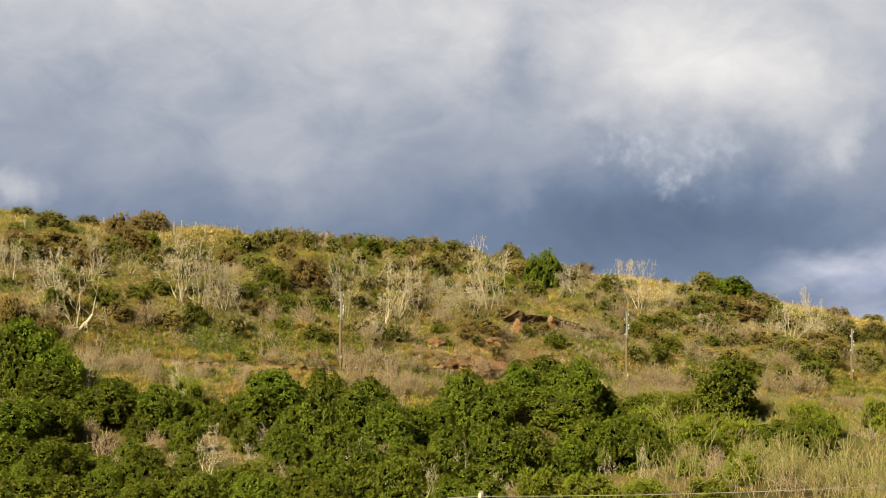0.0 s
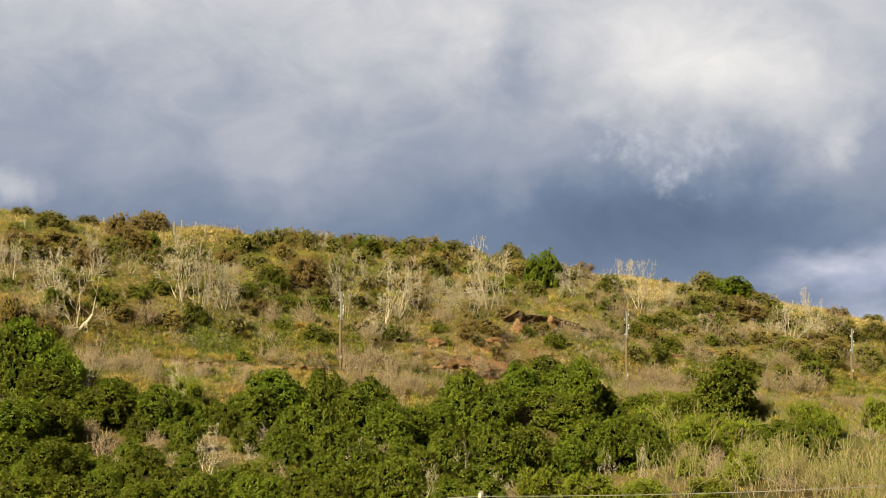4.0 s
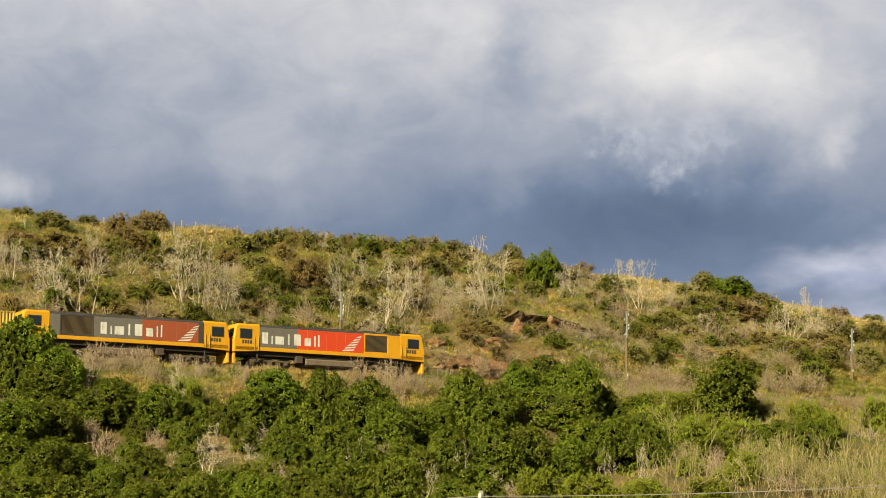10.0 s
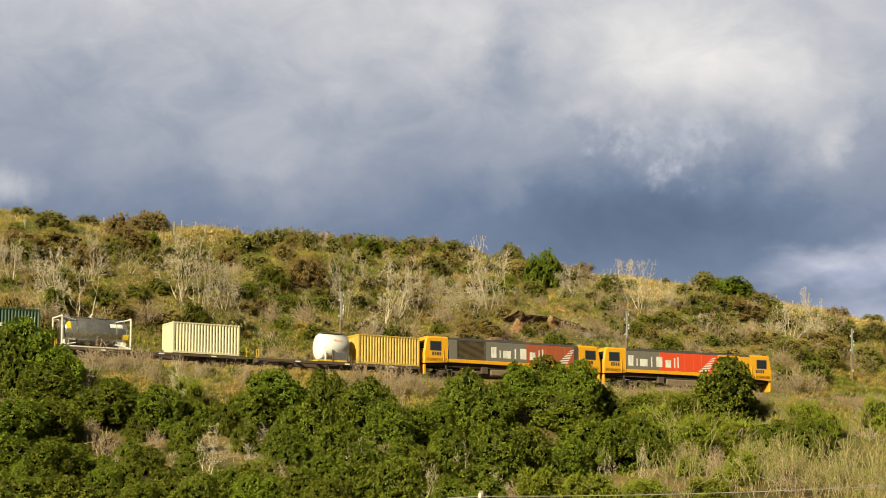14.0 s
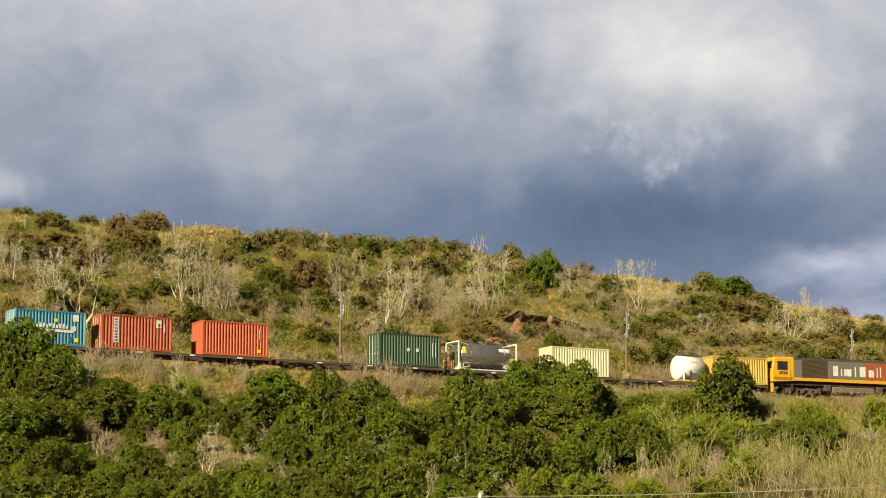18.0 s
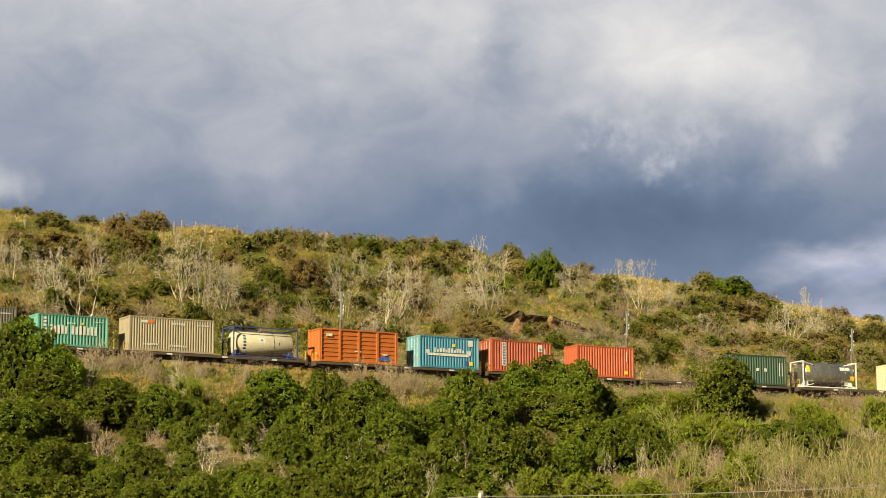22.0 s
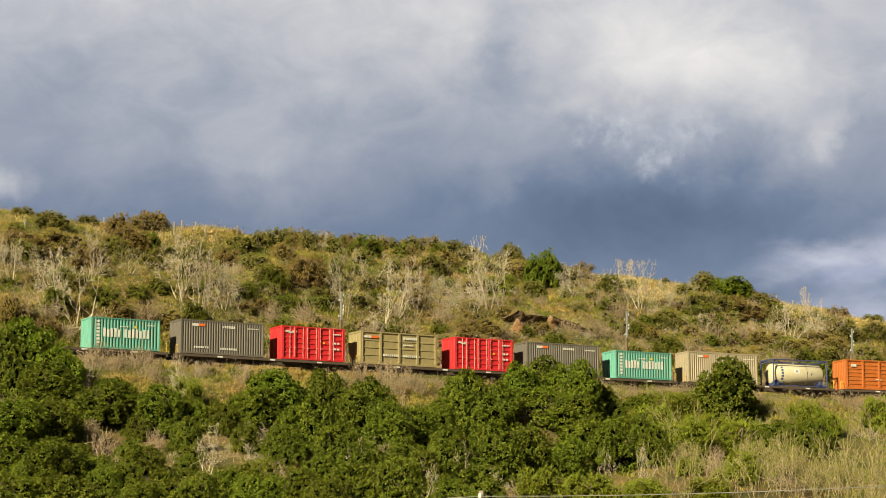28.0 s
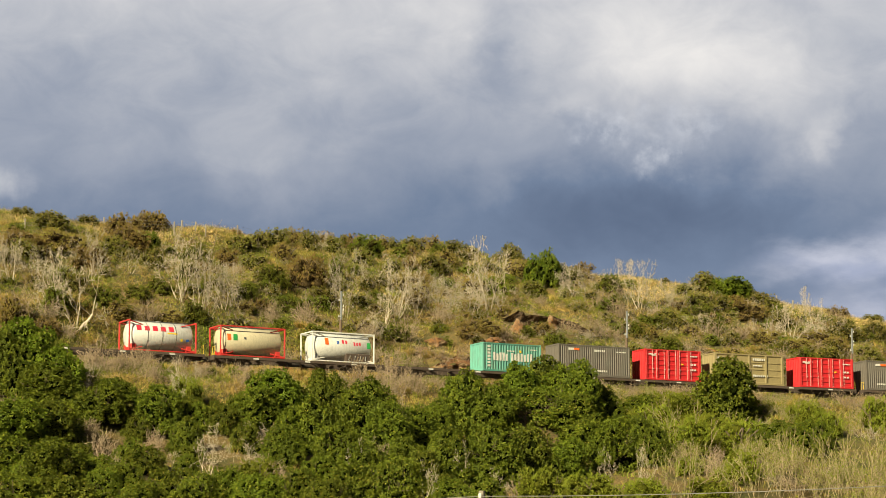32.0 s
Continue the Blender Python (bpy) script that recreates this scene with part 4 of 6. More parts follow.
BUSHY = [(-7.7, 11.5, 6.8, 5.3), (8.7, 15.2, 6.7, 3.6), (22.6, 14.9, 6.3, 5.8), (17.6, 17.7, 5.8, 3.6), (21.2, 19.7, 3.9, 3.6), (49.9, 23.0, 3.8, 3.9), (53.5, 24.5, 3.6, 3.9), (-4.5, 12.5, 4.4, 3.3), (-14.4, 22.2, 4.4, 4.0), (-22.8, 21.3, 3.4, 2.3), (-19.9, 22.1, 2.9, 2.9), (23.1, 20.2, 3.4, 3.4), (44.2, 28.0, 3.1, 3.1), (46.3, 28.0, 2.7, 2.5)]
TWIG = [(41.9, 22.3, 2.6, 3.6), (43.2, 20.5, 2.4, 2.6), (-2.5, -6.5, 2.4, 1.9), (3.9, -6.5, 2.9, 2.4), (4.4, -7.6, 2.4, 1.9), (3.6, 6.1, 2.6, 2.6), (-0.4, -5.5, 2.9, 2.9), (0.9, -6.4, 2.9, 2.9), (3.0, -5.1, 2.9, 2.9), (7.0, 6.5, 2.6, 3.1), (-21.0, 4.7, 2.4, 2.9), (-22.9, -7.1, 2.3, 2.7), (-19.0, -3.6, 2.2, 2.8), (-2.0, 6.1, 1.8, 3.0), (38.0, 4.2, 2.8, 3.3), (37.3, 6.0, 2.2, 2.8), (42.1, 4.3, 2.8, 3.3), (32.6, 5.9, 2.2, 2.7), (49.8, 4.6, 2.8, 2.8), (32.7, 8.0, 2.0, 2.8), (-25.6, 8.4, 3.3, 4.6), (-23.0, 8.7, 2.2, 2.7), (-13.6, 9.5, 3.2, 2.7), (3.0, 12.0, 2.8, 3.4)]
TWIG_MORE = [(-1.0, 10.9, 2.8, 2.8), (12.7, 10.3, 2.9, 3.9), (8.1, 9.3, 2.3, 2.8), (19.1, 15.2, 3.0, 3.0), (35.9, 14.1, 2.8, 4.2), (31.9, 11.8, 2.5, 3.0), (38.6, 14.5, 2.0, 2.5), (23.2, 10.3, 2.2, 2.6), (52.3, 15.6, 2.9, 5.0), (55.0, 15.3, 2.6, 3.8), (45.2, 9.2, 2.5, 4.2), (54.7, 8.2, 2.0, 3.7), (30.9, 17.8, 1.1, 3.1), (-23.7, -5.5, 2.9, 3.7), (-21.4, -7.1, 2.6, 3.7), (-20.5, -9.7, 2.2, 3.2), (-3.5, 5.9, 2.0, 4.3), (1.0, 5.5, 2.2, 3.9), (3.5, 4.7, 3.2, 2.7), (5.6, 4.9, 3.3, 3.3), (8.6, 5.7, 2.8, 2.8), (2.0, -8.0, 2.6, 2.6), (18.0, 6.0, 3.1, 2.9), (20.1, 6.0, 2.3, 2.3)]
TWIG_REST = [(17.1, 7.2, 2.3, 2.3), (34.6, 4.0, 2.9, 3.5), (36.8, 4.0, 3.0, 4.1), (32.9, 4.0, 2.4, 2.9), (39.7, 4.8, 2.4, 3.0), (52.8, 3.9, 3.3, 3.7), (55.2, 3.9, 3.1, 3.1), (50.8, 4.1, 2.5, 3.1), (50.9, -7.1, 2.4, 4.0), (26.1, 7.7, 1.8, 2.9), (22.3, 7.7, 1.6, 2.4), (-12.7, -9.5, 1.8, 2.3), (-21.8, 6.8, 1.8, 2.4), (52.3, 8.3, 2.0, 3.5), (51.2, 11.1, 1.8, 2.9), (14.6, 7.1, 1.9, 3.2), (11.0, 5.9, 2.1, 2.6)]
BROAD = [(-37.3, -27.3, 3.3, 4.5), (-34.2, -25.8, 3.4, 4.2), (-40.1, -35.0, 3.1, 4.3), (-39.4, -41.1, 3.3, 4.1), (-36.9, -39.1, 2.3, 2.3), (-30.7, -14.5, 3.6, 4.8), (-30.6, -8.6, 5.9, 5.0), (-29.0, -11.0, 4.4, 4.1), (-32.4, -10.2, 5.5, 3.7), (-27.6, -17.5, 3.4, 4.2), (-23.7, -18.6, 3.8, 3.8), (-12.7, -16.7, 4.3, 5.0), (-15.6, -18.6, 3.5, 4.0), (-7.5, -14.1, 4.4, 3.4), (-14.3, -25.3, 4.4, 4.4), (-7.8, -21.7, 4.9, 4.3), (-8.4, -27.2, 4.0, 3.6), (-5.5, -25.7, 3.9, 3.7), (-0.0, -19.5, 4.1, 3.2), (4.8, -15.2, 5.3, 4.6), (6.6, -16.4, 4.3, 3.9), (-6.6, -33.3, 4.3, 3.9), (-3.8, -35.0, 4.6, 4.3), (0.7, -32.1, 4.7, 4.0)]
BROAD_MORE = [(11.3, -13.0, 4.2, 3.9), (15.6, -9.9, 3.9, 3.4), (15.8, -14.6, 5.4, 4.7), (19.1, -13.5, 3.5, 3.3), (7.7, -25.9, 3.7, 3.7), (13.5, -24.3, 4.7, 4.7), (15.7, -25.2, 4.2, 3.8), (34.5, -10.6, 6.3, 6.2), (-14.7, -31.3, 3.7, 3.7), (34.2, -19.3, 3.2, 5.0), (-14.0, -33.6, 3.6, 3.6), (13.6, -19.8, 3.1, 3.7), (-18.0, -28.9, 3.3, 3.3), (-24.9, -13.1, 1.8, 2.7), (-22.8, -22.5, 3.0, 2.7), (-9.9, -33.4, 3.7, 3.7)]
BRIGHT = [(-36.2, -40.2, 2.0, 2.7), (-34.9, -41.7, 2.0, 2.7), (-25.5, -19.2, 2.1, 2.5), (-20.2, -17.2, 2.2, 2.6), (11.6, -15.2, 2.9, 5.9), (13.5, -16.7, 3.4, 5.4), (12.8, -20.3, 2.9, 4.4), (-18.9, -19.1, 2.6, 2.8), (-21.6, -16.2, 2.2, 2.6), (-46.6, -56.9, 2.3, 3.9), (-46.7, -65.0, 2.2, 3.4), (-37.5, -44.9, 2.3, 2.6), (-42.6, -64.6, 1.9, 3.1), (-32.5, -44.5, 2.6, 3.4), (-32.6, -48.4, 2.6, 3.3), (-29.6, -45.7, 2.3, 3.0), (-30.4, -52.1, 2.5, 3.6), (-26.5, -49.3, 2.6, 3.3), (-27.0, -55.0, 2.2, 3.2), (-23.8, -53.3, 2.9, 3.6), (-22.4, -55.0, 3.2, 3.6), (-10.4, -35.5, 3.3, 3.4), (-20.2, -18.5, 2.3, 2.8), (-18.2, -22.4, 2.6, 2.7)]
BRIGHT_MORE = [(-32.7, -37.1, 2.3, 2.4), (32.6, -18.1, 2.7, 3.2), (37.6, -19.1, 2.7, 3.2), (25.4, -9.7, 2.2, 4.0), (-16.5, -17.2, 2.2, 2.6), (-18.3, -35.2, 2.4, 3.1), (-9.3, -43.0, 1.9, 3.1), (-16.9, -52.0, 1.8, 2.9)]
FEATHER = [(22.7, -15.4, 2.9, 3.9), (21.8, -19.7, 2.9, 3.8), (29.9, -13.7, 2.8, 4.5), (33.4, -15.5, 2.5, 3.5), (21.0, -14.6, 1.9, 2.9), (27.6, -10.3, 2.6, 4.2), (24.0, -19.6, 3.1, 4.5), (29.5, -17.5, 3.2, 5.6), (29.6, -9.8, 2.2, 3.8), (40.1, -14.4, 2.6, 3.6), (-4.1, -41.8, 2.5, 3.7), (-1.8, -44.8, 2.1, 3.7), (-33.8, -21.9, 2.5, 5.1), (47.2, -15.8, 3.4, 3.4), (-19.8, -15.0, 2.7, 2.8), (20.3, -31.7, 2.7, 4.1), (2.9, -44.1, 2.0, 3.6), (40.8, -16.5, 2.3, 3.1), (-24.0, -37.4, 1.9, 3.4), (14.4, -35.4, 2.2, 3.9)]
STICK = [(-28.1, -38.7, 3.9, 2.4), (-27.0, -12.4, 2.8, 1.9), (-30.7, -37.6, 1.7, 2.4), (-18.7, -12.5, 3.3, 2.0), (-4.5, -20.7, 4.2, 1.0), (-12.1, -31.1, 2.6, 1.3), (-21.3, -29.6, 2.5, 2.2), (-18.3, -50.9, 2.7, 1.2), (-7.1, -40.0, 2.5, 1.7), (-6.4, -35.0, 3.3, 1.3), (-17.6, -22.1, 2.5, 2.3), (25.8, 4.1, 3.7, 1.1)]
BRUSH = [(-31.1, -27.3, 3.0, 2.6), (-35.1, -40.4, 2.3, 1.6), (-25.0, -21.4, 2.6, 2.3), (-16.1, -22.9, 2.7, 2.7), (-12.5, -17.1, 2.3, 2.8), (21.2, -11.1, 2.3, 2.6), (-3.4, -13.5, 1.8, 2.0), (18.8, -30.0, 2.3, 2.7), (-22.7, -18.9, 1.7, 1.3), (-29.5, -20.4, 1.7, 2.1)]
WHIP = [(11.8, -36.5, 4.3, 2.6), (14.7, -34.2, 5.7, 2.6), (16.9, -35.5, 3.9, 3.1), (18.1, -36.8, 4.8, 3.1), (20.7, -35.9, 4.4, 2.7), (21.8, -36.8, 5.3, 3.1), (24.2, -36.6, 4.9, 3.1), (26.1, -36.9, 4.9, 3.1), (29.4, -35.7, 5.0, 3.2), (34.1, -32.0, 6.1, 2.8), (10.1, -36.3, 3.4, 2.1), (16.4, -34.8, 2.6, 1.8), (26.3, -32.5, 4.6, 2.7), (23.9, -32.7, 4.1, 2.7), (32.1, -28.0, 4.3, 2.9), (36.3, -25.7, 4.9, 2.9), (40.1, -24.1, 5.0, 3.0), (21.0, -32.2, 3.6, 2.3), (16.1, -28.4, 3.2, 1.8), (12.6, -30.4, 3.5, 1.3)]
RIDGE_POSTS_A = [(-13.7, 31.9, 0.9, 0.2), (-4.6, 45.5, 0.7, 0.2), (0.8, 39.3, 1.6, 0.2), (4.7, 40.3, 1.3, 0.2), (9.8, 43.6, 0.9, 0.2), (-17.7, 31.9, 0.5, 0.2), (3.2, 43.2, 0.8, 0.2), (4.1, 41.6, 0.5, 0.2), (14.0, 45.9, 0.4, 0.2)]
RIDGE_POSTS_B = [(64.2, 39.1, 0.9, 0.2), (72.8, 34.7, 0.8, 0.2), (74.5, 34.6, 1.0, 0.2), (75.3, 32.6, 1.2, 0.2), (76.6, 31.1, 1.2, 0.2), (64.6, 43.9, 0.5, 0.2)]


def unit(a):
    return a / np.maximum(np.linalg.norm(a, axis=-1, keepdims=True), 1e-6)


def blades(rng, foot, axis, face, length, width, cup=0.18):
    """Leaves as folded diamonds: each runs from its foot along its axis and turns its upper side towards face."""
    n_ = len(foot)
    side = unit(np.cross(axis, face))
    up = np.cross(side, axis)
    L = (length * rng.uniform(0.65, 1.3, n_))[:, None]
    W = (width * rng.uniform(0.7, 1.25, n_))[:, None]
    mid = foot + axis * L * 0.5
    v = np.stack([foot, mid + side * W * 0.5 + up * W * cup, foot + axis * L - up * L * 0.12, mid - side * W * 0.5 + up * W * cup], 1).reshape(-1, 3)
    return v, np.arange(n_ * 4).reshape(-1, 4)


def billows(rng, W, H, lobes, big, low):
    """Centres and radii of the rounded masses that make up a crown of uneven outline."""
    u = np.clip((np.arange(lobes) + rng.random(lobes)) / lobes, 0.02, 0.98)
    az = np.arange(lobes) * 2.4 + rng.normal(size=lobes) * 0.4
    ph = rng.uniform(0, 6.28, 3)
    uneven = 1 + 0.16 * np.sin(2 * az + ph[0]) + 0.12 * np.sin(3 * az + ph[1])
    rad = np.sqrt(np.clip(1 - ((u - 0.36) / 0.68) ** 2, 0.03, 1)) * rng.uniform(0.7, 1.05, lobes)
    lr = rng.uniform(0.7, 1.2, lobes) * big * min(W, H)
    reach = rad * np.maximum(W / 2 * uneven - lr * 0.75, 0.1)
    top = 1 - 0.2 * np.clip(np.sin(az + ph[2]), 0, 1) * np.clip(u * 1.5, 0, 1)
    c = np.stack([np.cos(az) * reach, np.sin(az) * reach, low * H + u * top * (H * (1 - low) - lr * 0.95)], 1)
    c[:, 2] = np.maximum(c[:, 2], lr * 0.5)
    return c, lr


def noise_at(pos, scale, shift):
    """Soft noise from about 0 to 1 at each place."""
    q = pos * scale
    total = sum(np.sin(q @ np.array(k) + shift * f) for k, f in (((1.9, 1.1, 2.3), 1.0), ((-2.7, 3.1, 1.3), 1.7), ((3.3, -1.7, -2.9), 2.3), ((1.2, 4.1, -3.6), 3.1)))
    return 0.5 + total / 5


def shoots(rng, c, lr, spacing, H, rough=0.12):
    """Places on the outside of the billows, about evenly spaced, and the way outwards at each."""
    many = int(9 * np.sum(lr ** 2) * 12.6 / spacing ** 2)
    which = rng.choice(len(c), many, p=lr ** 2 / np.sum(lr ** 2))
    d = unit(rng.normal(size=(many, 3)) + np.array([0, 0, 0.15]))
    pos = c[which] + d * (lr[which] * rng.uniform(1 - rough, 1 + rough, many))[:, None]
    gap = np.linalg.norm(pos[:, None, :] - c[None], axis=2) / lr[None]
    gap[np.arange(many), which] = 9
    ok = (gap.min(1) > 0.86) & (pos[:, 2] > 0.03 * H)
    pos, d = pos[ok], d[ok]
    cell = np.floor(pos / spacing).astype(int)
    _, first = np.unique(cell @ np.array([1, 4099, 16785409]), return_index=True)
    first = first[rng.random(len(first)) < 0.8]
    bare_side = noise_at(pos[first], 1.1, rng.uniform(0, 50)) < 0.42
    first = first[~bare_side | (rng.random(len(first)) < 0.3)]
    return pos[first] + rng.normal(size=(len(first), 3)) * spacing * 0.3, d[first]


def lumps(rng, centres, radii):
    """Uneven lumps that fill the inside of a crown and carry its painted shade."""
    bm = bmesh.new()
    bmesh.ops.create_icosphere(bm, subdivisions=1, radius=1.0)
    bm.verts.ensure_lookup_table()
    v0 = np.array([q.co[:] for q in bm.verts])
    f0 = np.array([[q.index for q in f.verts] for f in bm.faces])
    bm.free()
    vs, fs = [], []
    for i, (c, r) in enumerate(zip(centres, radii)):
        k = r * rng.uniform(0.8, 1.12, (len(v0), 1))
        w = v0 * k * np.array([1, 1, 0.9]) + c
        w[:, 2] = np.maximum(w[:, 2], -0.1)
        vs.append(w)
        fs.append(f0 + i * len(v0))
    return np.concatenate(vs), np.concatenate(fs)


def sticks(segs, sides=3):
    """Tapered rods: rows of start, end, radii. Returns vertices and quads."""
    a_ = np.array([s[0] for s in segs])
    b_ = np.array([s[1] for s in segs])
    r0 = np.array([s[2] for s in segs])[:, None]
    r1 = np.array([s[3] for s in segs])[:, None]
    d = unit(b_ - a_)
    ref = np.where(np.abs(d[:, 2:3]) < 0.9, np.array([[0, 0, 1.0]]), np.array([[1.0, 0, 0]]))
    p = unit(np.cross(d, ref))
    q = np.cross(d, p)
    ring = []
    for c, r in ((a_, r0), (b_, r1)):
        for k in range(sides):
            t = 2 * math.pi * k / sides
            ring.append(c + (p * math.cos(t) + q * math.sin(t)) * r)
    v = np.stack(ring, 1).reshape(-1, 3)
    base = np.arange(len(segs))[:, None] * 2 * sides
    f = np.concatenate([base + np.array([[k, (k + 1) % sides, sides + (k + 1) % sides, sides + k]]) for k in range(sides)], 1).reshape(-1, 4)
    return v, f


def grow(rng, start, way, length, radius, depth, out, spread=0.6, up=0.12, kink=0.16, forks=(2, 3), shrink=0.72, parts=3, side_shoots=0.45):
    """Grows a limb in short kinked pieces that fork at the end."""
    p, d, r = np.array(start, float), unit(np.array(way, float)), radius
    for k in range(parts):
        d = unit(d + rng.normal(size=3) * kink + np.array([0, 0, up]))
        e = p + d * length / parts
        r2 = r * 0.86
        out.append((p, e, r, r2))
        p, r = e, r2
        if depth > 0 and k >= 1 and rng.random() < side_shoots:
            side = unit(d + rng.normal(size=3) * spread)
            grow(rng, p, side, length * shrink * 0.8, r * 0.6, depth - 1, out, spread, up, kink, forks, shrink, parts, side_shoots)
    if depth > 0:
        for _ in range(rng.integers(forks[0], forks[1] + 1)):
            side = unit(d + rng.normal(size=3) * spread)
            grow(rng, p, side, length * shrink * rng.uniform(0.75, 1.15), r * 0.7, depth - 1, out, spread, up, kink, forks, shrink, parts, side_shoots)


def fitted(v, W, H):
    """Scales a plant to a width and a height, foot at the origin."""
    v = np.asarray(v, float).copy()
    w = np.percentile(np.hypot(v[:, 0], v[:, 1]), 96)
    v[:, :2] *= W / 2 / w
    v[:, 2] *= H / v[:, 2].max()
    return v


bark_pale = barky("pale_dead_bark", (0.68, 0.585, 0.46), (0.34, 0.27, 0.19))
bark_grey = barky("grey_lichened_bark", (0.56, 0.485, 0.375), (0.25, 0.195, 0.135))
bark_brown = barky("brown_bark", (0.12, 0.085, 0.055), (0.20, 0.15, 0.10))
twig_pink = barky("dry_pinkish_twigs", (0.55, 0.42, 0.285), (0.17, 0.115, 0.065))
twig_straw = barky("straw_coloured_stems", (0.54, 0.43, 0.27), (0.25, 0.18, 0.09))
leaf_broad = leafy("glossy_broad_leaves", (0.035, 0.06, 0.003), (0.22, 0.265, 0.011), (0.27, 0.27, 0.02), 0.04, 0.15, 0.68)
leaf_bright = leafy("bright_green_leaves", (0.045, 0.07, 0.004), (0.225, 0.26, 0.012), (0.31, 0.28, 0.03), 0.06, 0.18, 0.7)
leaf_olive = leafy("small_olive_leaves", (0.085, 0.092, 0.011), (0.28, 0.26, 0.034), (0.34, 0.23, 0.06), 0.12, 0.15, 0.65)
leaf_brown = leafy("brownish_heath_leaves", (0.15, 0.105, 0.026), (0.42, 0.29, 0.085), (0.25, 0.22, 0.03), 0.3, 0.15, 0.7)
leaf_fresh = leafy("fresh_green_leaves", (0.065, 0.092, 0.006), (0.235, 0.255, 0.016), (0.30, 0.26, 0.04), 0.05, 0.18, 0.6)
leaf_feather = leafy("feathery_green_leaves", (0.12, 0.15, 0.009), (0.30, 0.33, 0.022), (0.36, 0.32, 0.05), 0.06, 0.2, 0.65)


grass_tuft = leafy("tussock_blades", (0.32, 0.205, 0.05), (0.66, 0.47, 0.15), (0.20, 0.21, 0.03), 0.25, 0.15, 0.75)


# Crown cores: mottled dark tones paint the shade seen between the leaves.
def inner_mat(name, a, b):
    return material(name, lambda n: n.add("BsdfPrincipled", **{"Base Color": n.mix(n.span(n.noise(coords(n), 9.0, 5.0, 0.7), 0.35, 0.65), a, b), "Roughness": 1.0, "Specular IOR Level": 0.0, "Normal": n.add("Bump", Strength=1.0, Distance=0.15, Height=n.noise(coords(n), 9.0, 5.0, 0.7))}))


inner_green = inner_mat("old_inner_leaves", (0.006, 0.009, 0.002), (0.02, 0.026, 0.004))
# scrub and heath cores: shade of the gaps put into the colour
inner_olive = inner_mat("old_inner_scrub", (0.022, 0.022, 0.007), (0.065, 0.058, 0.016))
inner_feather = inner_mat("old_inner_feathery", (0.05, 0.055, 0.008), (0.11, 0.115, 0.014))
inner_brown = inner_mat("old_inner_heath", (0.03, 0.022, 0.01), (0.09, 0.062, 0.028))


def leafy_parts(rng, ob, W, H, mat, spacing, per, length, width, lobes=16, big=0.2, low=0.1, puff=0.2, upright=0.3, loose=0.8, rough=0.12, inner=None, fill=0.8, stems=4, twigs=None):
    """A crown of billows studded with shoots, each a rosette of leaves, over lumps coloured dark as inner shade and
    forking stems.
    """
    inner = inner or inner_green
    c, lr = billows(rng, W, H, lobes, big, low)
    pos, d = shoots(rng, c, lr, spacing, H, rough)
    size = np.repeat(rng.uniform(0.4, 1.9, len(pos)) * puff, per)
    pos, d = np.repeat(pos, per, 0), np.repeat(d, per, 0)
    axis = unit(d * 0.8 + rng.normal(size=d.shape) * loose + np.array([0, 0, upright]))
    foot = pos + axis * (size * rng.uniform(0.0, 0.8, len(pos)))[:, None]
    face = unit(d + np.array([0, 0, 0.5]) + rng.normal(size=d.shape) * 0.35)
    v, f = blades(rng, foot, axis, face, length, width)
    v[:, 2] = np.maximum(v[:, 2], 0.0)
    part("crown", np_mesh("crown", v, f), mat, ob)
    # lumps close the crown to view; their dark colour stands in for shade
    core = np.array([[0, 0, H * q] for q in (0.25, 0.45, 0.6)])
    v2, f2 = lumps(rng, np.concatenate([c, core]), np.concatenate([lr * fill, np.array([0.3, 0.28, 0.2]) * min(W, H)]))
    part("inner_foliage", np_mesh("inner_foliage", v2, f2), inner, ob, "dark lumps inside the crown, coloured as its inner shade")
    segs = []
    for k in range(stems):
        t = rng.uniform(0, 6.28)
        grow(rng, (0.1 * math.cos(t), 0.1 * math.sin(t), -0.25), (0.5 * math.cos(t), 0.5 * math.sin(t), 1), H * 0.42, 0.05 + 0.012 * H, 1 if stems < 4 else 2, segs, 0.5, 0.1)
    v, f = sticks(segs, 4)
    v = fitted(v, W * 0.8, H * 0.86)
    part("trunk", np_mesh("trunk", v, f), bark_brown, ob)
    if twigs:
        pick = rng.choice(len(pos), min(len(pos), 160), replace=False)
        rods = [(pos[i] - d[i] * 0.2, pos[i] + axis[i] * rng.uniform(0.15, 0.45), 0.012, 0.007) for i in pick]
        v, f = sticks(rods, 3)
        tagged(part("twig_growth", np_mesh("twig_growth", v, f), twigs, ob, "thin dry twigs standing out of the crown"), kind="stuff")


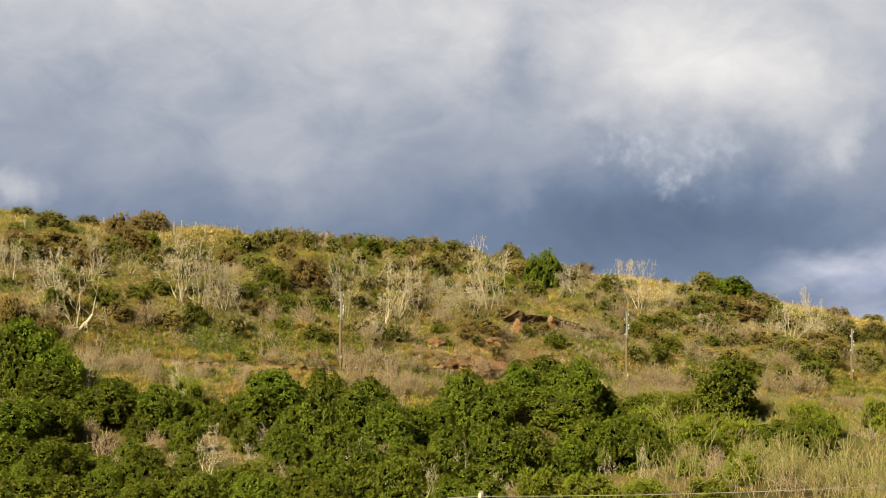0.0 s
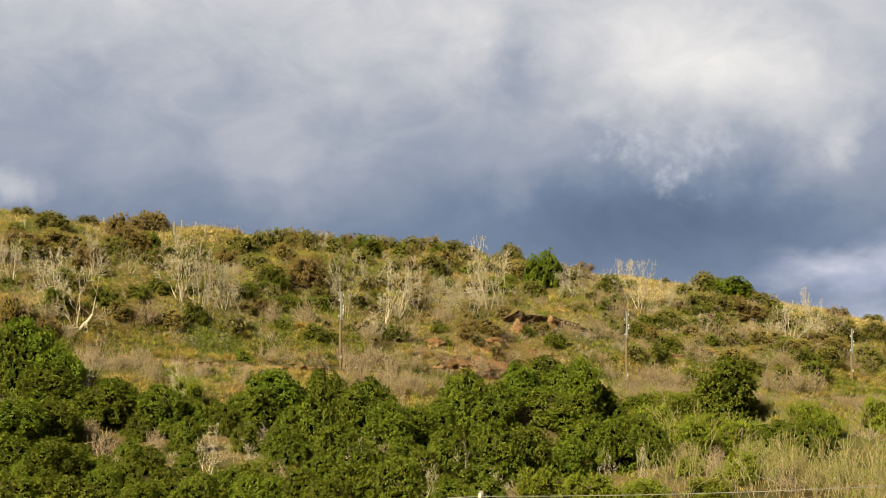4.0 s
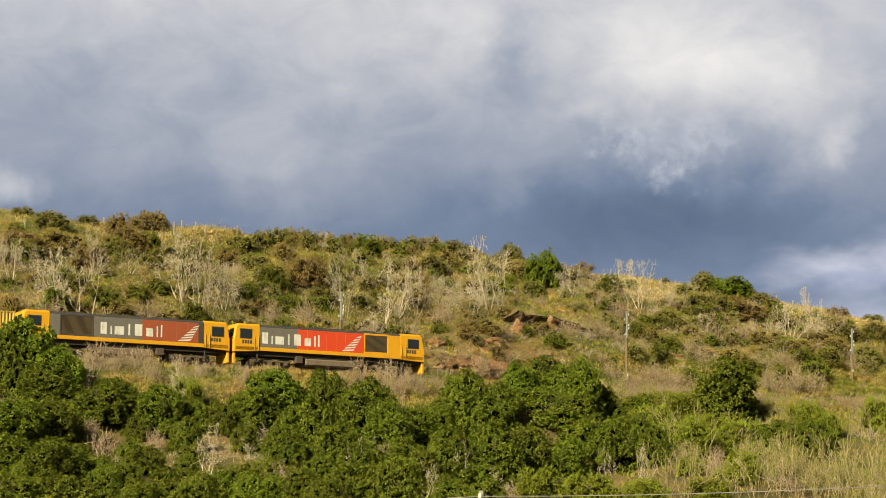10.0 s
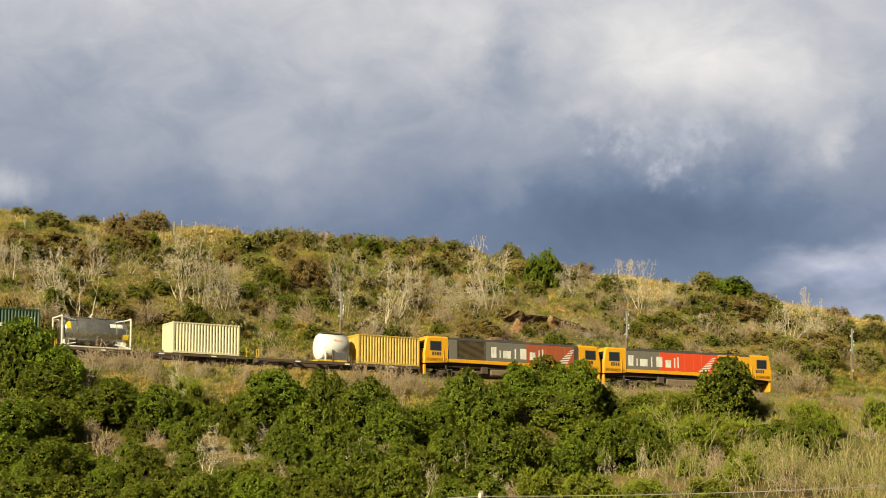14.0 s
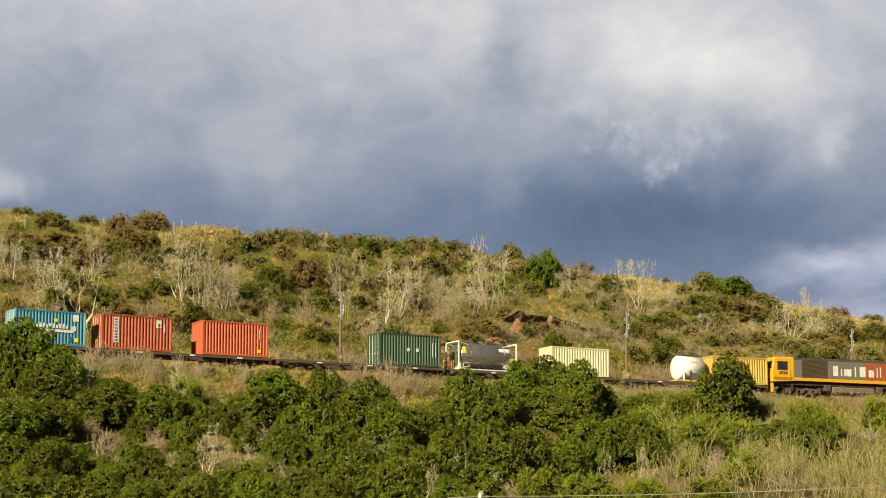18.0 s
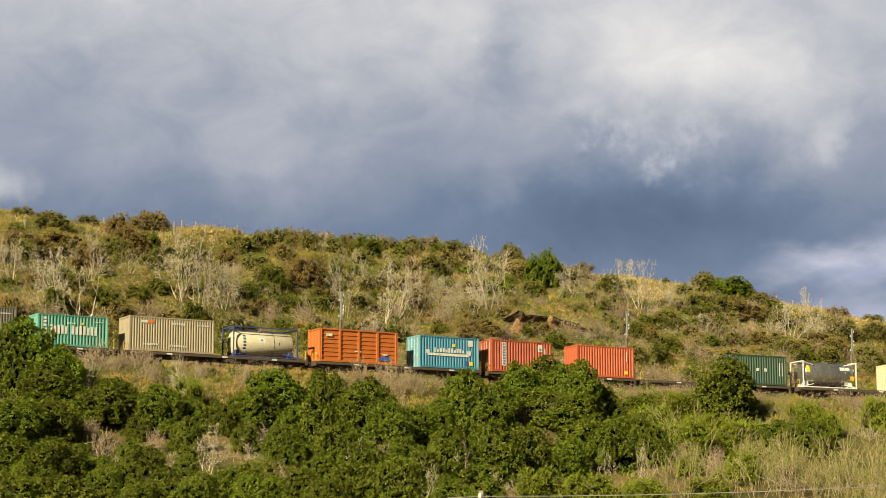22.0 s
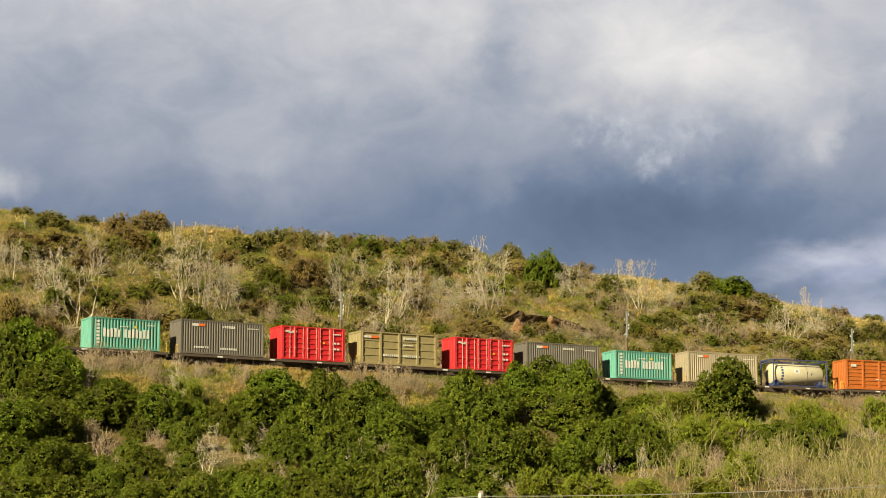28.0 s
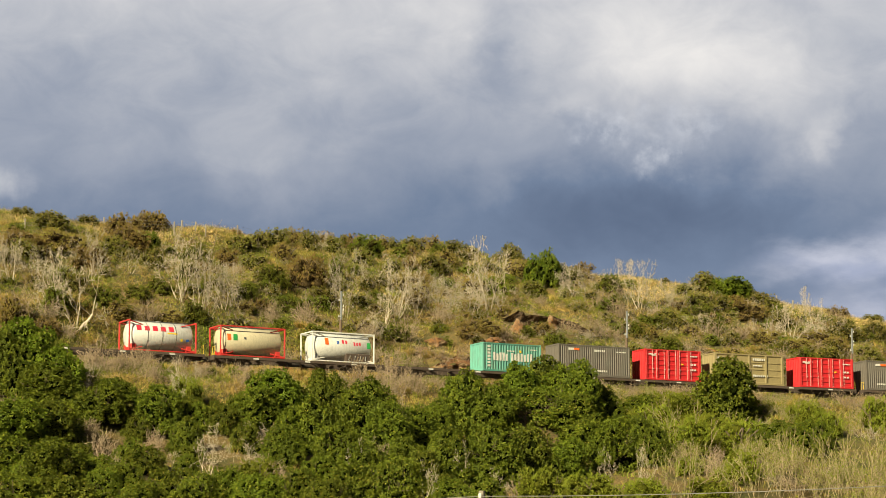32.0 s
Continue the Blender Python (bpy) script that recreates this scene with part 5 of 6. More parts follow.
def bare_parts(rng, ob, W, H, mat, stems, depth, thick, spread=0.5, up=0.1, lean=0.6, least=0.013, side_shoots=0.3):
    trunk, fine = [], []
    for k in range(stems):
        t = rng.uniform(0, 6.28)
        q = 0.08 + lean * rng.random()
        segs = []
        grow(rng, (0.15 * math.cos(t), 0.15 * math.sin(t), -0.3), (q * math.cos(t), q * math.sin(t), 1), H * rng.uniform(0.27, 0.42), thick * rng.uniform(0.6, 1.25), depth, segs, spread, up, 0.2, (2, 2), 0.74, 3, side_shoots)
        lid = np.percentile([s[1][2] for s in segs], 96)
        segs = [s for s in segs if s[1][2] <= lid]
        trunk += [s for s in segs if s[2] > thick * 0.38]
        fine += [s for s in segs if s[2] <= thick * 0.38]
    v1, f1 = sticks(trunk, 5)
    v2, f2 = sticks([(a_, b_, max(r0, least * 1.25), max(r1, least * 0.8)) for a_, b_, r0, r1 in fine], 3)
    both = fitted(np.concatenate([v1, v2]), W, H)
    part("trunk", np_mesh("trunk", both[: len(v1)], f1), mat, ob)
    part("branchwork", np_mesh("branchwork", both[len(v1):], f2), mat, ob)


def stem_parts(rng, ob, W, H):
    """Tall thin stems from one foot, each a part, with a few yellow leaves near the tips."""
    tips = []
    for k in range(7):
        t, q = rng.uniform(0, 6.28), 0.55 * rng.random()
        segs = []
        grow(rng, (0.25 * math.cos(t), 0.25 * math.sin(t), -0.2), (q * math.cos(t), q * math.sin(t), 1), H * rng.uniform(0.42, 0.62), 0.024, 2, segs, 0.42, 0.03, 0.13, (1, 2), 0.6, 3, 0.3)
        v, f = sticks([(a_, b_, max(r0, 0.019), max(r1, 0.012)) for a_, b_, r0, r1 in segs], 3)
        part("stem", np_mesh("stem", v, f), twig_straw, ob)
        tips += [b_ for _, b_, _, _ in segs if b_[2] > H * 0.3]
    ends = np.repeat(np.array(tips), 3, 0)
    ends = ends + rng.normal(size=ends.shape) * 0.06
    v, f = blades(rng, ends, unit(rng.normal(size=ends.shape) + np.array([0, 0, 0.6])), unit(rng.normal(size=ends.shape)), 0.13, 0.05)
    tagged(part("foliage", np_mesh("foliage", v, f), leaf_feather, ob, "thin scatter of yellow-green leaves"), kind="stuff")


def twiggy_parts(rng, ob, W, H, mat, stems=52, thick=0.026, lean=0.9, depth=2, least=0.010, foliage=None, spread=0.22, fork=0.6, each=2):
    segs = []
    for k in range(stems):
        t = rng.uniform(0, 6.28)
        q = lean * rng.random() ** 0.6
        foot = W * spread * rng.random()
        grow(rng, (foot * math.cos(t), foot * math.sin(t), -0.15), (q * math.cos(t), q * math.sin(t), 1), H * rng.uniform(0.3, 0.55), thick, depth, segs, fork, 0.04, 0.32 * fork / 0.6, (1, 2), 0.75, 2)
    v, f = sticks([(a_, b_, max(r0, least * 1.4), max(r1, least)) for a_, b_, r0, r1 in segs], 3)
    v = fitted(v, W, H)
    tagged(part("branchwork", np_mesh("branchwork", v, f), mat, ob), kind="stuff")
    if foliage:
        ends = v.reshape(-1, 6, 3)[:, 3:].mean(1)
        ends = np.repeat(ends[ends[:, 2] > H * 0.25], each, 0)
        ends = ends + rng.normal(size=ends.shape) * 0.07
        v, f = blades(rng, ends, unit(rng.normal(size=ends.shape) + np.array([0, 0, 0.6])), unit(rng.normal(size=ends.shape)), 0.13, 0.05)
        tagged(part("foliage", np_mesh("foliage", v, f), foliage, ob, "thin scatter of small yellow-green leaves"), kind="stuff")


def tussock_parts(rng, ob, W, H):
    """A thick tuft of arching blades from one foot."""
    n_ = 420
    t, q = rng.uniform(0, 6.283, n_), rng.random(n_) ** 0.5
    foot = np.stack([np.cos(t) * q * 0.22 * W, np.sin(t) * q * 0.22 * W, np.full(n_, -0.05)], 1)
    axis = unit(np.stack([np.cos(t) * q * 0.75, np.sin(t) * q * 0.75, np.ones(n_)], 1) + rng.normal(size=(n_, 3)) * 0.16)
    v, f = blades(rng, foot, axis, unit(rng.normal(size=(n_, 3))), H * 0.85, 0.035)
    part("tuft", np_mesh("tuft", v, f), grass_tuft, ob)


class Kind:
    """A few different plants of one kind, W by H metres, to be copied. lie: how far they lean with the slope that they grow on."""

    def __init__(self, name, label, category, group, count, seed, W, H, builder, lie=0.0):
        self.W, self.H, self.made, self.used, self.lie = W, H, [], set(), lie
        for k in range(count):
            ob = thing(name, Matrix(), label, category, group)
            builder(np.random.default_rng(seed + k), ob, W, H)
            self.made.append(ob)

    def put(self, rows, rng, wide=1.0, tall=1.0):
        """Puts one at each row; the first ones are the originals."""
        for s, v, h, w in rows:
            if abs(v + float(bend(s))) < 3.0:
                continue
            k = next((q for q in self.made if q.name not in self.used), None) or self.made[int(rng.integers(len(self.made)))]
            sxy, sz = w / self.W * wide, h / self.H * tall
            steep = math.atan((float(height(s, v + 0.8)) - float(height(s, v - 0.8))) / 1.6)
            m = Matrix.Translation(ground(s, v) - Vector((0, 0, (0.06 if h > 3 else 0.12) * h))) @ Matrix.Rotation(steep * self.lie, 4, ALONG) @ pose(0, 0, 0, rng.uniform(-5, 5), rng.uniform(-5, 5), rng.uniform(0, 360)) @ Matrix.Diagonal((sxy, sxy, sz, 1))
            if k.name in self.used:
                copy_thing(k, m @ Matrix.Diagonal((*(1 / q for q in k.scale), 1)))
            else:
                self.used.add(k.name)
                k.matrix_basis = m

    def scatter(self, count, s_range, v_range, h_range, seed, keep=None, wide=(0.8, 1.3)):
        r = np.random.default_rng(seed)
        rows = []
        while len(rows) < count:
            s, v = r.uniform(*s_range), r.uniform(*v_range)
            h = r.uniform(*h_range)
            if not keep or keep(s, v):
                rows.append((s, v, h, h * self.W / self.H * r.uniform(*wide)))
        self.put(rows, r)


rng = np.random.default_rng(11)
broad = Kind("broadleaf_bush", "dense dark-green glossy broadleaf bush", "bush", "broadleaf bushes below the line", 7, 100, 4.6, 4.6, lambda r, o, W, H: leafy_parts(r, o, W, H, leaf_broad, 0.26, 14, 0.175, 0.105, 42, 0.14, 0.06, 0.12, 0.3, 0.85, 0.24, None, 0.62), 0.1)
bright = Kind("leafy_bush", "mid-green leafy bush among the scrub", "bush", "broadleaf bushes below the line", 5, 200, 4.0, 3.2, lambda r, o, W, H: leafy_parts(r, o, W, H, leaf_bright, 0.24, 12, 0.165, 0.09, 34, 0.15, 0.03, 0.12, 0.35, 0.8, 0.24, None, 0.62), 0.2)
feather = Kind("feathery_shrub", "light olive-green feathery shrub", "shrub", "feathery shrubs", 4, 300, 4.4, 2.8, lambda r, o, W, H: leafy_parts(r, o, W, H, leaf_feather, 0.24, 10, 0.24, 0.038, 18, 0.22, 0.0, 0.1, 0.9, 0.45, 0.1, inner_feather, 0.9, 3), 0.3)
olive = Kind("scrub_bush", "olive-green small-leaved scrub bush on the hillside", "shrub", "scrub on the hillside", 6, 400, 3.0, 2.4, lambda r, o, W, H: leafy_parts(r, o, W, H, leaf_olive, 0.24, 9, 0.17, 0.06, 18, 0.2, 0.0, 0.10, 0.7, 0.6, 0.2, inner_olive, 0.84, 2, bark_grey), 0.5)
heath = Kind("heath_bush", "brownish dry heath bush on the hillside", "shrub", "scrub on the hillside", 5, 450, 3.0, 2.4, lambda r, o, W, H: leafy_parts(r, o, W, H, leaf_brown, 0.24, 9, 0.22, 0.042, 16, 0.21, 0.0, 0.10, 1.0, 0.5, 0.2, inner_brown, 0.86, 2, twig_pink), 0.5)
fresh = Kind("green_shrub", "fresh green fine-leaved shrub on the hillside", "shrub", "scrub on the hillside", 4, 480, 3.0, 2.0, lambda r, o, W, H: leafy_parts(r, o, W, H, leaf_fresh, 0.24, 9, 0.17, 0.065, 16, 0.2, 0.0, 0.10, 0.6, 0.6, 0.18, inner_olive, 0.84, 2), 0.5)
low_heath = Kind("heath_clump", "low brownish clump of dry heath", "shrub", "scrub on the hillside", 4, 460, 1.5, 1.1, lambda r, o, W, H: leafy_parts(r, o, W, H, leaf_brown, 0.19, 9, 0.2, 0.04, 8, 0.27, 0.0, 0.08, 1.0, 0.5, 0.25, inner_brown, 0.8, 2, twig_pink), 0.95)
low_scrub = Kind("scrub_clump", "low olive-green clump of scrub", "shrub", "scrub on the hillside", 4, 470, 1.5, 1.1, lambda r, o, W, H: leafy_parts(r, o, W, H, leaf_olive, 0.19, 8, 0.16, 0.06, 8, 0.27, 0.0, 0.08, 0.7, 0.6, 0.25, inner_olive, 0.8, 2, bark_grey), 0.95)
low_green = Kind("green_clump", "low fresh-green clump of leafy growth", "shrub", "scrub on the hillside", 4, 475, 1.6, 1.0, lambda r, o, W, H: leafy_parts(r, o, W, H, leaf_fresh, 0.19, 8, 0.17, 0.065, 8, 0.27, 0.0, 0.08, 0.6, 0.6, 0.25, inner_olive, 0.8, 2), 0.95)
glossy = Kind("hillside_tree", "small dark-green broadleaf tree on the hillside", "tree", "green trees on the hillside", 3, 490, 3.2, 3.0, lambda r, o, W, H: leafy_parts(r, o, W, H, leaf_broad, 0.24, 10, 0.19, 0.11, 15, 0.21, 0.05, 0.10, 0.35, 0.8, 0.16), 0.4)
bare = Kind("bare_tree", "pale leafless dead tree on the hillside", "tree", "bare trees", 5, 510, 3.6, 6.0, lambda r, o, W, H: bare_parts(r, o, W, H, bark_pale, 4, 5, 0.12, 0.58, 0.05, 0.95, 0.0145))
bushy = Kind("bare_tree", "grey many-stemmed leafless tree on the hillside", "tree", "bare trees", 4, 520, 4.5, 5.5, lambda r, o, W, H: bare_parts(r, o, W, H, bark_grey, 8, 5, 0.058, 0.5, 0.03, 1.1, 0.013, 0.15))
twiggy = Kind("twiggy_shrub", "leafless grey-pink twiggy shrub", "shrub", "twiggy shrubs", 5, 600, 3.6, 2.8, lambda r, o, W, H: twiggy_parts(r, o, W, H, twig_pink, 46, 0.026, 0.8, 2, 0.0145), 0.6)
tangle = Kind("dead_brush", "low tangle of dead grey branches on the bank", "shrub", "twiggy shrubs", 3, 640, 3.8, 1.8, lambda r, o, W, H: twiggy_parts(r, o, W, H, bark_grey, 40, 0.03, 2.6, 2, 0.011, None, 0.35, 0.9), 0.95)
reedy = Kind("reedy_shrub", "dry straw-coloured shrub of upright stems", "shrub", "twiggy shrubs", 4, 650, 3.2, 3.2, lambda r, o, W, H: twiggy_parts(r, o, W, H, twig_straw, 24, 0.018, 0.45, 2, 0.0115, leaf_feather, 0.45, 0.32))
tussock = Kind("grass_tussock", "golden dry grass tussock", "grass", "tussocks on the hillside", 5, 690, 1.3, 0.9, tussock_parts, 0.6)
whips = Kind("tall_stems", "tall pale half-bare stems with a few yellow leaves", "shrub", "tall stems in the valley", 4, 670, 2.8, 4.4, stem_parts)

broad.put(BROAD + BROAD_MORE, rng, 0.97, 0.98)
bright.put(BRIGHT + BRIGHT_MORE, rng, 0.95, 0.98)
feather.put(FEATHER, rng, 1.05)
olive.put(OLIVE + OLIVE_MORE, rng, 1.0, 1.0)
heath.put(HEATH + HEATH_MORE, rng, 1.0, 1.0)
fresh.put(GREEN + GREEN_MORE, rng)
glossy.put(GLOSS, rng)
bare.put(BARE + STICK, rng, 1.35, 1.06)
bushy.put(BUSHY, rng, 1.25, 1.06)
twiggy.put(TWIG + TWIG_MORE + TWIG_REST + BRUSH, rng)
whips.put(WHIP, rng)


def open_ridge(s, v):
    """The grassy tops of the ridge stay clear of scrub."""
    return not ((s < 15 and v > 33) or (s > 55 and v > 33 - (s - 55) * 0.12))


def below(s, v):
    return v + float(bend(s)) < -4.2


low_heath.scatter(110, (-34, 98), (8, 50), (0.5, 1.5), 22, open_ridge, (0.8, 1.35))
low_scrub.scatter(120, (-34, 98), (8, 50), (0.5, 1.5), 21, open_ridge, (0.8, 1.35))
low_green.scatter(110, (-34, 98), (5, 46), (0.4, 1.1), 23, open_ridge, (0.8, 1.35))
twiggy.scatter(26, (44, 100), (6, 30), (1.0, 2.4), 71)
olive.scatter(16, (46, 100), (6, 32), (1.0, 2.0), 72)
fresh.scatter(14, (40, 100), (5, 32), (0.8, 1.8), 73)
bare.scatter(8, (44, 96), (8, 32), (2.0, 4.0), 74)
twiggy.scatter(36, (-34, 92), (6, 42), (0.8, 1.7), 24, open_ridge)
tussock.scatter(120, (-34, 98), (3.6, 50), (0.5, 1.1), 55)
tussock.scatter(40, (-34, 72), (-8, -3.4), (0.5, 1.0), 56)
tangle.scatter(50, (-34, 92), (5, 36), (0.6, 1.3), 37, open_ridge)
tangle.scatter(16, (24, 50), (8, 20), (0.8, 1.6), 38)
bushy.scatter(12, (-34, 90), (12, 34), (1.6, 3.4), 30, open_ridge)
twiggy.scatter(34, (-34, 70), (-9, -3.8), (0.8, 1.7), 36, below)
low_green.scatter(16, (-24, 70), (-11, -4), (0.6, 1.2), 41, below)
bare.scatter(6, (-36, 16), (-42, -13), (2.4, 4.0), 91)
twiggy.scatter(10, (-36, 16), (-42, -12), (1.4, 2.4), 92)
bright.scatter(16, (-40, 24), (-46, -11), (1.2, 2.4), 25)
feather.scatter(12, (14, 54), (-44, -11), (1.2, 2.2), 27, below)
reedy.scatter(80, (16, 58), (-42, -9), (1.6, 3.2), 26, below)
whips.scatter(22, (18, 54), (-40, -14), (2.6, 4.6), 81, below)
twiggy.scatter(16, (18, 56), (-38, -10), (1.2, 2.4), 82, below)


def beside_line(kind, count, s_range, w_range, h_range, seed):
    """A strip of growth that follows the curve of the line, between two distances from it."""
    r = np.random.default_rng(seed)
    rows = []
    for s, w, h in zip(r.uniform(*s_range, count), r.uniform(*w_range, count), r.uniform(*h_range, count)):
        rows.append((s, w - float(bend(s)), h, h * kind.W / kind.H * r.uniform(0.8, 1.3)))
    kind.put(rows, r)


beside_line(twiggy, 34, (2, 74), (-6.0, -3.6), (0.9, 1.7), 83)
beside_line(twiggy, 14, (-30, -8), (-6.0, -3.6), (0.8, 1.5), 84)
beside_line(tussock, 45, (-30, 76), (-4.6, -3.3), (0.6, 1.1), 85)
beside_line(reedy, 26, (22, 76), (-6.5, -3.6), (1.2, 2.0), 86)
beside_line(twiggy, 14, (22, 70), (-5.0, -3.5), (1.1, 1.8), 88)
beside_line(tussock, 28, (6, 80), (3.4, 5.2), (0.5, 1.0), 87)
tangle.scatter(12, (14, 54), (-40, -12), (0.9, 1.8), 39, below)


# ---------- grass ----------
def grass_field(name, seed, tufts, s_range, v_range, tall, wide, blades, mat, label, keep=None, lean=0.5, clump=0.12):
    r = np.random.default_rng(seed)
    s = r.uniform(*s_range, tufts)
    v = r.uniform(*v_range, tufts)
    if keep is not None:
        ok = keep(s, v, r)
        s, v = s[ok], v[ok]
    z = height(s, v)
    foot = np.stack([ORIGIN.x + ALONG.x * s + UPHILL.x * v, ORIGIN.y + ALONG.y * s + UPHILL.y * v, z - 0.03], 1)
    size = 0.45 + 1.0 * r.random(len(s)) ** 2
    foot, size = np.repeat(foot, blades, 0), np.repeat(size, blades)
    n_ = len(foot)
    az = r.uniform(0, 6.283, n_)
    foot[:, 0] += np.cos(az) * clump * size * r.random(n_)
    foot[:, 1] += np.sin(az) * clump * size * r.random(n_)
    h = tall * size * r.uniform(0.6, 1.2, n_)
    bend = np.stack([np.cos(az), np.sin(az), np.zeros(n_)], 1) * (h * lean * r.uniform(0.2, 1.1, n_))[:, None]
    across = np.stack([np.cos(az + 1.57 + r.normal(size=n_) * 0.8), np.sin(az + 1.57 + r.normal(size=n_) * 0.8), np.zeros(n_)], 1) * (wide * r.uniform(0.6, 1.3, n_))[:, None]
    up = np.stack([np.zeros(n_), np.zeros(n_), h], 1)
    vv_ = np.stack([foot - across * 0.5, foot + across * 0.5, foot + bend + up], 1).reshape(-1, 3)
    f = np.arange(n_ * 3).reshape(-1, 3)
    me = np_mesh(name, vv_, f)
    me.materials.append(mat)
    return tagged(new(name, me), label, "grass", kind="stuff")


grass_mix = grassy("tussock_grass", (0.48, 0.335, 0.11), (0.21, 0.13, 0.038), (0.085, 0.125, 0.012), (0.23, 0.25, 0.03), 0.46, 0.12)
grass_gold = grassy("golden_dry_grass", (0.70, 0.53, 0.26), (0.50, 0.36, 0.16), (0.24, 0.24, 0.06), (0.32, 0.27, 0.08), 0.7, 0.15)


def not_clay(s, v, r):
    d = ((s - 20) / 13) ** 2 + ((v - 9) / 4.5) ** 2
    w = v + bend(s)
    face = (s > -16.5) & (s < 5.5) & (w > 3.4) & (w < 5.4) & (r.random(len(s)) < 0.8)
    face |= (s > 11.5) & (s < 24) & (w > 5.2) & (w < 7.4) & (r.random(len(s)) < 0.85)
    face |= (s > 24.5) & (s < 36) & (w > 12.6) & (w < 15.2) & (r.random(len(s)) < 0.85)
    face |= (s > 40) & (s < 50) & (w > 11.4) & (w < 13.4) & (r.random(len(s)) < 0.8)
    return (d + r.uniform(-0.6, 0.6, len(s)) > 0.4) & (np.abs(w) > 3.1) & ~face


def below_line(s, v, r):
    return v + bend(s) < -2.6


grass_field("hillside_grass", 31, 27000, (-34, 98), (3.2, 56), 0.45, 0.036, 24, grass_mix, "tussocky straw and green grass over the hillside", not_clay, 1.1, 0.42)
grass_field("ridge_grass", 32, 10000, (-30, 105), (38, 64), 0.5, 0.04, 16, grass_gold, "golden dry grass along the ridge", None, 0.9, 0.34)
grass_field("lineside_grass", 33, 8500, (-32, 70), (-15, -2.6), 0.5, 0.036, 20, grass_mix, "dry straw and green grass on the slope beside the line", below_line, 1.0, 0.4)
grass_field("bank_grass", 35, 8500, (-32, 75), (3.0, 9.5), 0.45, 0.036, 20, grass_mix, "tufted straw grass at the foot of the bank", not_clay, 1.0, 0.36)
grass_field("valley_grass", 34, 3600, (-50, 60), (-95, -14), 0.6, 0.045, 14, grass_mix, "rank grass between the bushes", None, 0.7, 0.35)
grass_field("slope_grass", 39, 5000, (48, 104), (27, 48), 0.45, 0.04, 18, grass_gold, "tall golden grass on the falling end of the hill", None, 0.9, 0.38)


def stick_litter(name, seed, count, s_range, v_range, mat, label, keep):
    """Dead sticks and bracken stalks lying and standing every way."""
    r = np.random.default_rng(seed)
    s, v = r.uniform(*s_range, count), r.uniform(*v_range, count)
    patchy = wav(s, v, 0.35, 0.5, 0.7) + wav(s, v, -0.6, 0.33, 2.1) + r.normal(size=count) * 0.7
    ok = keep(s, v, r) & (patchy > 0.1)
    s, v = s[ok], v[ok]
    foot = np.stack([ORIGIN.x + ALONG.x * s + UPHILL.x * v, ORIGIN.y + ALONG.y * s + UPHILL.y * v, height(s, v) + r.uniform(-0.05, 0.35, len(s))], 1)
    way = unit(r.normal(size=foot.shape) * np.array([1, 1, 0.6]) + np.array([0, 0, 0.45]))
    tip = foot + way * r.uniform(0.3, 1.1, len(s))[:, None]
    vs, fs = sticks(list(zip(foot, tip, np.full(len(s), 0.016), np.full(len(s), 0.008))), 3)
    me = np_mesh(name, vs, fs)
    me.materials.append(mat)
    return tagged(new(name, me), label, "dead sticks", kind="stuff")


stick_litter("dead_stalks", 61, 26000, (-34, 98), (3.4, 46), twig_pink, "dead stalks and sticks lying over the hillside", not_clay)
stick_litter("lineside_stalks", 62, 6000, (-34, 72), (-13, -2.8), twig_pink, "dead stalks on the slope beside the line", below_line)


# ---------- lineside poles ----------
pole_wood = paint("weathered_pole_wood", (0.16, 0.11, 0.075), 0.9, 0, 0.4)
galvanised = paint("galvanised_steel", (0.27, 0.28, 0.29), 0.5, 0.2, 0.3)


def lineside_pole(s, v, h):
    p = thing("telegraph_pole", Matrix.Translation(ground(s, v)) @ pose(0, 0, 0, 0, 0, HEAD), "brown wooden lineside pole with a pale steel top section", "pole", "lineside poles")
    bm = bmesh.new()
    tube(bm, (0, 0, -0.5), (0, 0, h - 2.3), 0.15, 0.12, 12)
    part("post", bm, pole_wood, p)
    part("top_section", boxes((-0.08, 0.08, -0.17, -0.05, h - 2.6, h), bevel=0.01), galvanised, p, "pale galvanised steel channel")
    for k, (z, side) in enumerate(((h - 0.35, 1), (h - 0.85, -1), (h - 1.35, 1), (h - 1.7, 1), (h - 2.3, -1))):
        bm = bmesh.new()
        tube(bm, (0, -0.11, z), (side * 0.24, -0.11, z), 0.02, seg=6)
        tube(bm, (side * 0.22, -0.11, z - 0.05), (side * 0.22, -0.11, z + 0.14), 0.06, 0.04, 8)
        part("insulator", bm, white_paint, p, "white insulator on an arm")
    part("number_plate", boxes((-0.07, 0.07, -0.155, -0.145, 0.9, 1.15)), white_paint, p)


for s_, v_, h_ in ((3.3, 5.2, 7.0), (33.9, 4.95, 7.2), (62.4, 6.2, 5.4)):
    lineside_pole(s_, v_, h_)

# ---------- post and wire fences ----------
post_wood = paint("grey_fence_wood", (0.30, 0.26, 0.21), 0.9, 0, 0.4)
wire_steel = paint("fence_wire", (0.22, 0.21, 0.19), 0.6, 0.3, 0.2)


